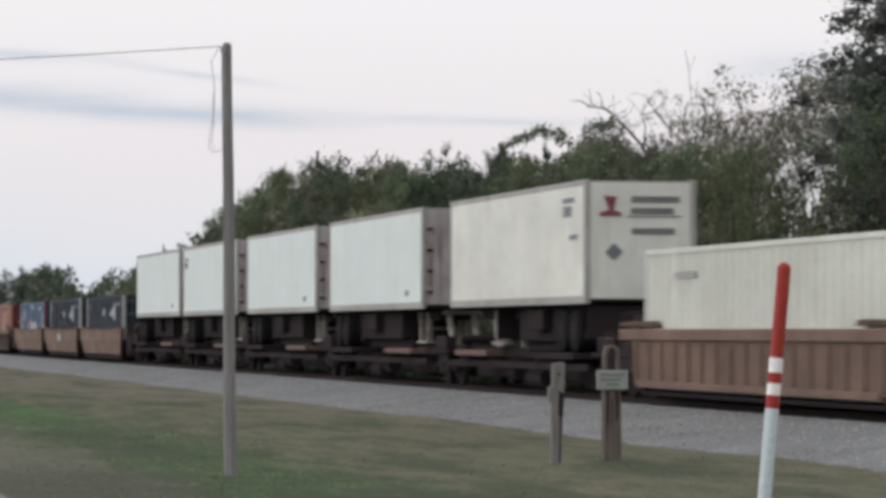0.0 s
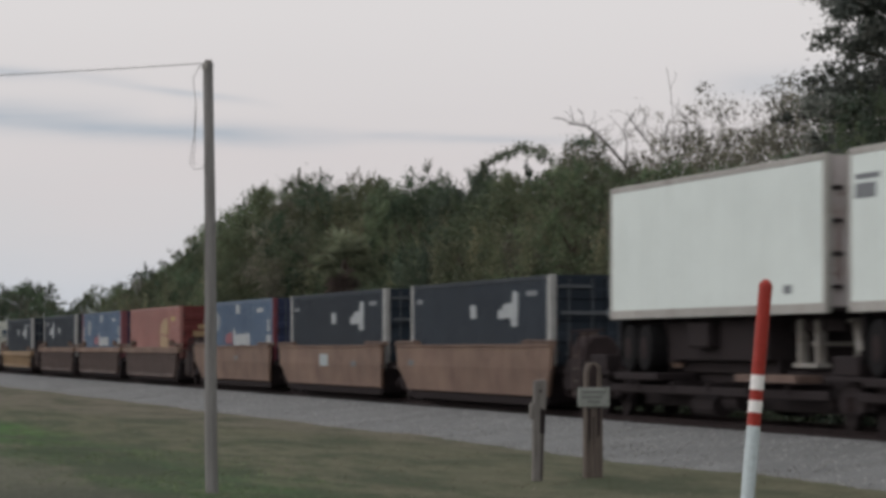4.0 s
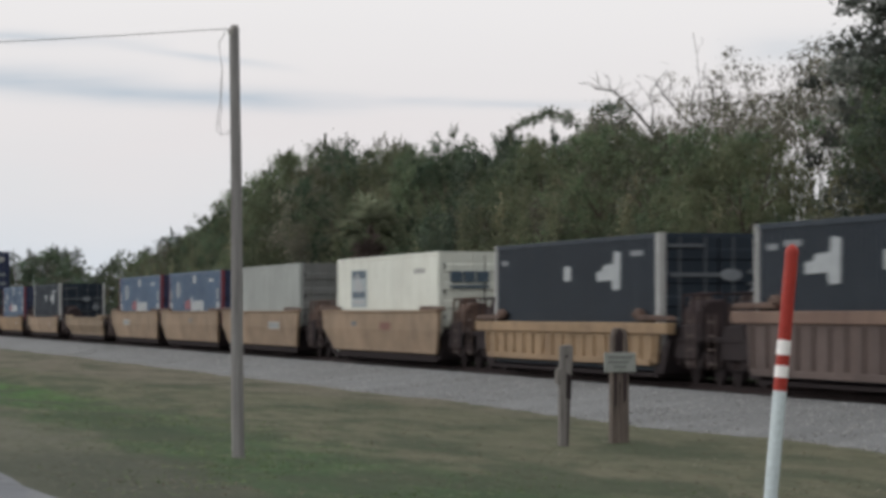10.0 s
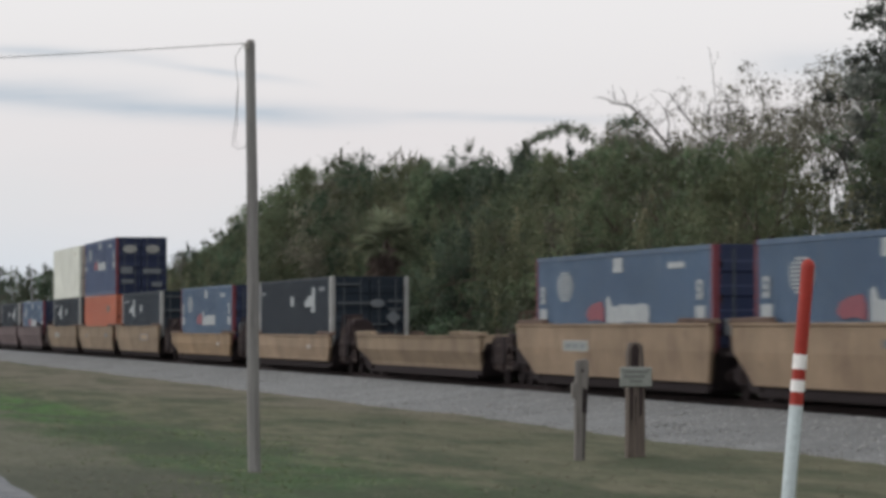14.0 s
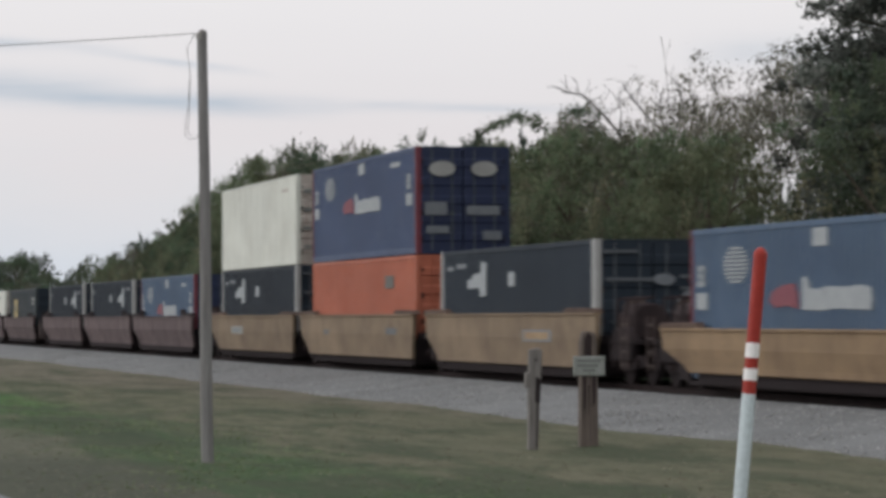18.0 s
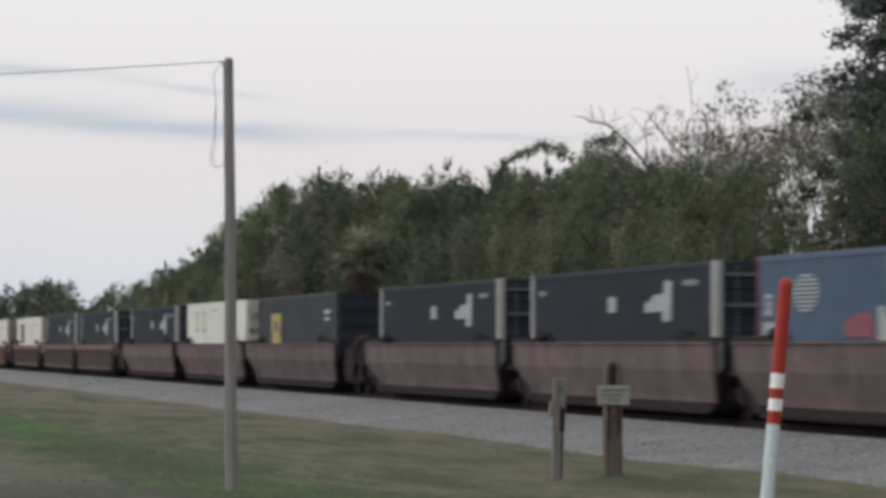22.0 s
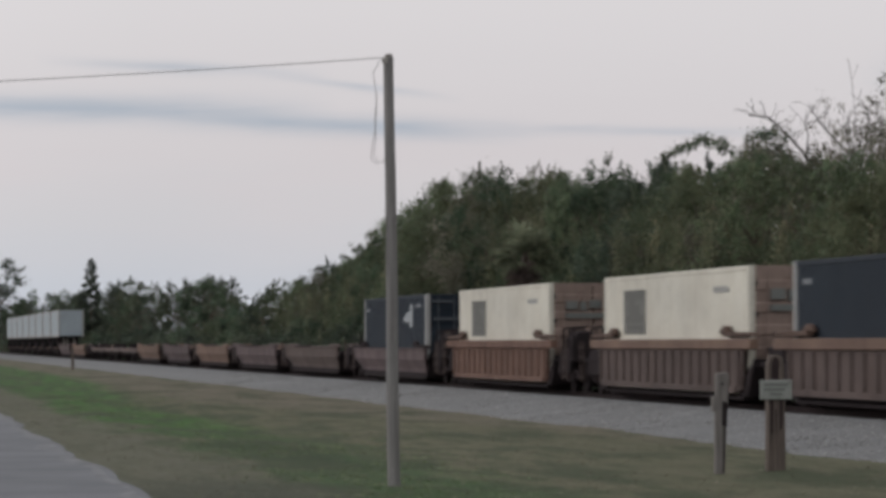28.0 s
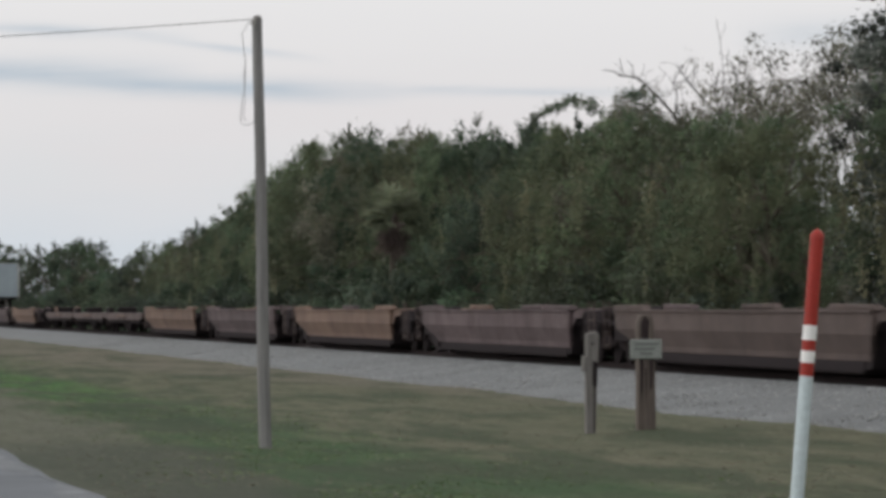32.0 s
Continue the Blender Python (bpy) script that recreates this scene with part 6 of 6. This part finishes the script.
def bare_tree(seed, h, leaves, mat_name, label, spread=1.0, per=14, low=0.95):
    """Crooked branching limbs, forking five times, with few leaves."""
    rng = random.Random(seed)
    t = thing("sparse_tree", 0, 0, 0, label, "tree", "trees behind the track")
    g, ends = Geo(), []

    def grow(p, d, length, r, depth):
        segs = 3
        for _ in range(segs):
            d = (d + Vector((rng.uniform(-0.28, 0.28), rng.uniform(-0.28, 0.28), rng.uniform(-0.06, 0.18)))).normalized()
            q = p + d * (length / segs)
            g.tube(p, q, r, r * 0.84, 5, cap=False)
            p, r = q, r * 0.84
        ends.append(p)
        if depth == 0:
            return
        for _ in range(rng.choice((2, 2, 3))):
            nd = (d + Vector((rng.uniform(-1, 1) * spread, rng.uniform(-1, 1) * spread, rng.uniform(-0.1, 0.7)))).normalized()
            grow(p, nd, length * rng.uniform(0.58, 0.82), r * 0.72, depth - 1)

    for _ in range(3):
        d0 = Vector((rng.uniform(-0.5, 0.5) * spread, rng.uniform(-0.5, 0.5) * spread, 1)).normalized()
        grow(Vector((rng.uniform(-0.3, 0.3), rng.uniform(-0.3, 0.3), -0.1)), d0, h * 0.33, 0.0085 * h, 4)
    fit = h / max(p.z for p in ends)
    g.v = [(a, b, c * fit) for a, b, c in g.v]
    ends = [Vector((p.x, p.y, p.z * fit)) for p in ends]
    part("branching", g.mesh("branching", "twigdk"), "", t)
    if leaves:
        c = [(p.x, p.y, p.z, 0.40, 0.40, 0.36) for p in ends if p.z > 0.22 * h and rng.random() < (low if p.z < 0.70 * h else leaves)]
        part("sparse_leaves", leaf_cloud("sparse_leaves", c, per, 0.062, mat_name, seed), "", t)
    return t


def layered_tree(seed, h, label):
    """A tall evergreen whose boughs spread in uneven layers: dense inside, ragged at the tips."""
    rng = random.Random(seed)
    t = thing("evergreen_tree", 0, 0, 0, label, "tree")
    clumps, tips = [], []
    z = 0.6
    while z < h:
        wide = 3.8 if z < 6 else 3.85 + 0.35 * math.sin(z * 1.1) - 0.3 * max(0, (z - 9) / (h - 9))
        for _ in range(11 if z < 9 else 8):
            a, reach = rng.uniform(0, 6.283), wide * rng.uniform(0.72, 1.06)
            for f in (0.3, 0.5, 0.7, 0.86, 1.0):
                x, y, zz = reach * f * math.cos(a), reach * f * math.sin(a), z + rng.uniform(-0.25, 0.25) + 0.2 * f - 0.4 * f * f
                k = rng.uniform(0.42, 0.68) * (1.1 - 0.33 * f)
                clumps.append((x, y, zz, k, k, k * 0.75))
            tips.append((x, y, zz))
        z += rng.uniform(0.62, 0.86)
    part("trunk", limbs("trunk", h * 0.98, 0.24, [], rng, bend=0.1), "", t)
    for tip in tips[::4]:
        part("bough", Geo().tube((0, 0, tip[2] - 0.5), tip, 0.06, 0.015, 5, cap=False), "bark", t)
    part("crown", leaf_cloud("crown", clumps, 300, 0.09, "leaf_g", seed), "", t)
    return t


def crooked_tree(seed, label):
    """A dead tree: a few arching limbs, each with short crooked twigs."""
    rng = random.Random(seed)
    t = thing("dead_tree", 0, 0, 0, label, "tree")
    limb_paths = [
        [(0.9, 0, -0.1), (0.95, 0.1, 3.0), (0.8, 0.1, 5.6), (0.62, 0.1, 7.2), (0.2, 0.2, 8.4), (-0.5, 0.2, 9.2), (-1.1, 0.1, 9.72), (-1.75, 0.1, 9.78)],
        [(0.95, 0.1, 3.0), (1.2, -0.2, 5.5), (1.42, -0.3, 7.4), (1.62, -0.3, 8.35), (1.42, -0.4, 9.2), (1.58, -0.4, 9.95)],
        [(1.62, -0.3, 8.35), (0.95, -0.5, 9.0), (0.45, -0.6, 9.5), (0.15, -0.6, 10.05)],
        [(0.2, 0.2, 8.4), (0.35, 0.4, 9.1), (0.25, 0.5, 9.6)],
        [(1.42, -0.3, 7.4), (2.1, -0.2, 8.6), (2.3, -0.1, 9.5), (2.25, 0.0, 10.1)],
    ]
    for k, pts in enumerate(limb_paths):
        g = Geo()
        r0 = (0.075, 0.05, 0.034, 0.03, 0.036)[k]
        n = len(pts) - 1
        for i in range(n):
            g.tube(pts[i], pts[i + 1], r0 * (1 - 0.72 * i / n), r0 * (1 - 0.72 * (i + 1) / n), 6, cap=False)
        part("limb", g, "twig", t)
        for i in range(max(1, n - 3), n):
            for _ in range(8):
                f = rng.random()
                p = Vector(pts[i]).lerp(Vector(pts[i + 1]), f)
                d = Vector((rng.uniform(-1, 1), rng.uniform(-0.6, 0.6), rng.uniform(0.2, 1.1))).normalized()
                q = p + d * rng.uniform(0.25, 0.55)
                e = q + (d + Vector((rng.uniform(-0.8, 0.8), 0, rng.uniform(-0.5, 0.5)))).normalized() * rng.uniform(0.15, 0.4)
                part("twig", Geo().path([p, q, e], 0.008, 4), "twig", t)
    return t


def conifer(seed, h, r, mat_name, label):
    """A narrow spire with drooping tiers that widen towards the ground."""
    rng = random.Random(seed)
    t = thing("spire_tree", 0, 0, 0, label, "tree")
    clumps = []
    for i in range(170):
        f = (i + 0.5) / 170
        lim = r * (1 - f) ** 0.75 + 0.12
        a, d = rng.uniform(0, 6.283), lim * math.sqrt(rng.uniform(0.0, 0.9))
        cr = 0.25 + 0.55 * (1 - f)
        clumps.append((d * math.cos(a), d * math.sin(a), h * (0.05 + 0.93 * f), cr, cr, cr * 0.8))
    part("trunk", limbs("trunk", h * 0.9, 0.2, [], rng, bend=0.1), "", t)
    part("crown", leaf_cloud("crown", clumps, 200, 0.13, mat_name, seed), "", t)
    return t


def palm(seed, h, label):
    """A cabbage palm: stout trunk, round head of fan leaves, a ragged skirt of dead ones."""
    rng = random.Random(seed)
    t = thing("palm_tree", 0, 0, 0, label, "palm tree")
    part("trunk", limbs("trunk", h, 0.19, [], rng, bend=0.25), "", t)
    for nm, count, mat_name, lo, hi in (("fan_head", 46, "palm", -0.8, 1.45), ("dead_skirt", 12, "palmdead", -1.3, -0.85)):
        for i in range(count):
            g = Geo()
            a, e = rng.uniform(0, 6.283), rng.uniform(lo, hi)
            d = Vector((math.cos(a) * math.cos(e), math.sin(a) * math.cos(e), math.sin(e)))
            side = d.cross(Vector((0, 0, 1))).normalized()
            up = side.cross(d)
            base = Vector((0, 0, h - (0.1 if nm == "fan_head" else rng.uniform(0.0, 0.8))))
            hub = base + d * rng.uniform(0.35, 0.80)
            g.tube(base, hub, 0.025, 0.012, 4, cap=False)
            for q in range(13):
                b = (q - 6) / 6 * 1.35
                tip = hub + (d * math.cos(b) + side * math.sin(b)) * rng.uniform(0.5, 0.8) - Vector((0, 0, rng.uniform(0.0, 0.25)))
                m = hub.lerp(tip, 0.45) + up * 0.05
                n2 = (tip - hub).cross(up).normalized() * 0.05
                k = len(g.v)
                g.v += [tuple(hub), tuple(m + n2), tuple(tip), tuple(m - n2)]
                g.f.append((k, k + 1, k + 2, k + 3))
            part("fan_leaf" if nm == "fan_head" else "dead_fan", g, mat_name, t)
    return t


def spot(x, y, turn, sx=1.0, sz=1.0):
    return Matrix.Translation((x, y, -0.06)) @ pose(0, 0, 0, 0, 0, turn) @ Matrix.Diagonal((sx, sx, sz, 1))


def plant(model, used, x, y, turn, sx=1.0, sz=1.0):
    """The first call places the model itself, later calls copy it."""
    m = spot(x, y, turn, sx, sz)
    if model.name in used:
        return copy_thing(model, m @ Matrix.Diagonal((*(1 / v for v in model.scale), 1)))
    used.add(model.name)
    model.matrix_basis = m
    return model


def build_woods():
    rng = random.Random(77)
    used = set()
    vine = "tree smothered in green and brownish vines"
    oak = "broad dark green live oak with uneven crown"
    scrub = "olive-brown scrubby tree with drying leaves"
    models = [
        broad_tree(1, 9.0, 3.4, "leaf_b", vine, drapes=20), broad_tree(2, 9.0, 3.0, "leaf_a", oak, drapes=10), broad_tree(3, 9.0, 3.7, "leaf_b", vine, drapes=24),
        broad_tree(4, 9.0, 3.2, "leaf_c", scrub, drapes=16), broad_tree(5, 9.0, 3.5, "leaf_a", oak, drapes=8), broad_tree(6, 9.0, 2.8, "leaf_d", "dark dense evergreen tree", drapes=6)]
    distant = [far_tree(7, 9.0, 3.4, "leaf_d", "distant dark green tree with a ragged crown"), far_tree(8, 9.0, 3.0, "leaf_e", "distant dark tree with an open crown"), far_tree(9, 9.0, 3.8, "leaf_a", "distant broad dark green tree")]
    # height of the crowns along the track
    heights = [(40, 9.5), (89, 8.6), (97, 7.2), (103, 7.6), (110, 8.1), (116, 8.5), (128, 8.9), (132, 9.2), (139, 9.3), (154, 9.6), (169, 10.1), (180, 10.5), (191, 10.3), (197, 9.8), (201, 9.2), (208, 8.8), (218, 8.1), (228, 7.5), (243, 6.9), (256, 6.3), (285, 6.3), (309, 7.3), (342, 8.0), (399, 9.2), (560, 9.8), (656, 11.2), (900, 12.0)]

    def height(y):
        return float(np.interp(y, [a for a, _ in heights], [b for _, b in heights]))

    y = 77.0
    while y < 262:
        m = models[rng.choice((0, 0, 1, 2, 2, 3, 4, 5))] if not 92 < y < 120 else models[rng.choice((0, 2, 3, 3))]
        x = 30 + rng.uniform(-1.0, 1.0)
        k = height(y * 30 / x * (1.0 if y < 170 else 1.04)) * x / 30 * rng.uniform(0.90, 1.01) / 9.0
        if 86 < y < 97.5:
            k *= 0.66
        plant(m, used, x, y, rng.uniform(0, 360), k * rng.uniform(0.92, 1.10), k)
        y += rng.uniform(3.4, 4.6)
    y = 82.0
    while y < 262:       # a second rank behind
        x = 36.5 + rng.uniform(-1.5, 1.5)
        e = y * 30 / x
        k = height(e) * x / 30 * rng.uniform(0.80, 0.92) / 9.0
        if not 86 < e < 97.5:
            plant(distant[rng.randrange(3)], used, x, y, rng.uniform(0, 360), k * 1.2, k)
        y += rng.uniform(5.0, 6.5)
    y = 264.0
    while y < 860:       # lower trees far along the line
        x = 31 + rng.uniform(-1.5, 4)
        k = height(y * 30 / x) * x / 30 * rng.uniform(0.70, 1.04) / 9.0
        plant(distant[rng.randrange(3)], used, x, y, rng.uniform(0, 360), k * rng.uniform(0.75, 1.1), k)
        y += rng.uniform(5.5, 10.0) * (1 + (y - 264) / 300)
    # the darkest bush leaves carry the shade under the trees in their colour
    bushes = [bush(21, 3.2, 1.9, "leaf_a", "leafy green bush beside the railway track"), bush(22, 2.6, 1.7, "leaf_d", "dull dark olive bush beside the railway track"), bush(23, 3.6, 2.0, "leaf_d", "dark green bush beside the railway track"), bush(24, 2.9, 1.8, "leaf_e", "dense bush beside the railway track with shade-darkened leaves")]
    y = 70.0
    while y < 270:
        x = 27.7 + rng.uniform(-0.5, 1.2)
        k = rng.uniform(0.75, 1.3) * (0.6 if 136 < y < 147 or 80 < y < 96 else 1.0)
        plant(bushes[rng.choice((0, 1, 2, 3, 3))], used, x, y, rng.uniform(0, 360), k, k * rng.uniform(0.8, 1.2))
        y += rng.uniform(2.3, 3.4)
    # scrub added to darken the shaded foot of the woods
    hedge = bush(25, 1.9, 1.5, "leaf_e", "low scrub along the ballast edge with shade-darkened leaves", 70, 16)
    v = 70.0
    while v < 262:
        k = rng.uniform(0.8, 1.2)
        plant(hedge, used, 27.0 + rng.uniform(-0.3, 0.6), v, rng.uniform(0, 360), k, k)
        v += rng.uniform(2.0, 3.0)
    while y < 700:
        k = rng.uniform(0.9, 1.5)
        plant(bushes[rng.randrange(4)], used, 28.0 + rng.uniform(-0.5, 2), y, rng.uniform(0, 360), k, k)
        y += rng.uniform(5, 10)
    # trees that stand up against the sky
    plant(crooked_tree(35, "leafless grey tree with arching crooked limbs"), used, 32.0, 121.8, 0, 1.05, 1.0)
    plant(arching_tree("leaning tree whose leafy limb arches over"), used, 31.0, 133.5, 0)
    plant(broad_tree(37, 9.7, 1.35, "leaf_d", "narrow dark round-topped tree", 14, 190, 0.07, 0.3, 10), used, 31.0, 124.6, 0)
    thin = bare_tree(33, 10.2, 0.72, "leaf_c", "tall thin tree with sparse drying leaves", 0.55, 82)
    for x, y, k in ((32.2, 114.0, 0.86), (33.0, 116.5, 0.96), (32.6, 111.5, 0.98), (32.0, 108.0, 0.93), (33.4, 106.0, 0.99), (32.8, 103.0, 0.95), (32.9, 113.2, 1.0), (33.6, 110.0, 0.97)):
        plant(thin, used, x, y, rng.uniform(0, 360), k, k)
    airy = bare_tree(34, 10.2, 0.5, "leaf_c", "tall thin tree bare below with leaves on top", 0.5, 75, 0.0)
    for x, y, k in ((32.8, 99.0, 0.96), (32.2, 95.5, 0.93)):
        plant(airy, used, x, y, rng.uniform(0, 360), k, k)
    whip = thing("dead_sapling", 32.5, 116.4, 0, "thin bare sapling standing above the crowns", "tree")
    part("stem", Geo().path([(0, 0, -0.1), (0.1, 0, 6.0), (0.0, 0.1, 9.0), (-0.15, 0.1, 10.6), (-0.28, 0.1, 11.3)], 0.010, 5), "twig", whip)
    part("twig", Geo().path([(-0.15, 0.1, 10.6), (0.05, 0.1, 11.0), (0.02, 0.1, 11.15)], 0.007, 4), "twig", whip)
    plant(layered_tree(41, 15.5, "tall dark evergreen tree with layered drooping boughs"), used, 31.6, 88.4, 0)
    plant(palm(51, 5.4, "cabbage palm with a shaggy brown skirt of dead fans"), used, 25.8, 141.5, 0, 1.12, 1.04)
    for x, y, k in ((25.4, 138.4, 1.0), (25.7, 140.4, 1.12), (25.3, 144.0, 0.9)):
        plant(bushes[1], used, x, y, rng.uniform(0, 360), k, k * 1.3)
    plant(conifer(61, 13.6, 3.2, "leaf_e", "dark narrow spire-shaped tree far down the line"), used, 30.0, 492.0, 0)
    plant(far_tree(62, 9.0, 3.4, "leaf_e", "large dark tree far down the line"), used, 27.4, 800.0, 0, 2.4, 2.3)


build_woods()


# ---------------- movement of the train ----------------
def travelled(t):
    """Metres run by the train, 0 at 16 s."""
    u = (t - 16) / 16
    return 16 * (22.0731 * u + 0.1381 * u ** 2 + 0.1229 * u ** 3 - 0.0705 * u ** 4)


def motions():
    for ob, y0 in MOVERS:
        x, _, z = ob.location
        walk(ob, [(t, pose(x, y0 - travelled(t), z)) for t in range(0, 33, 2)])


motions()
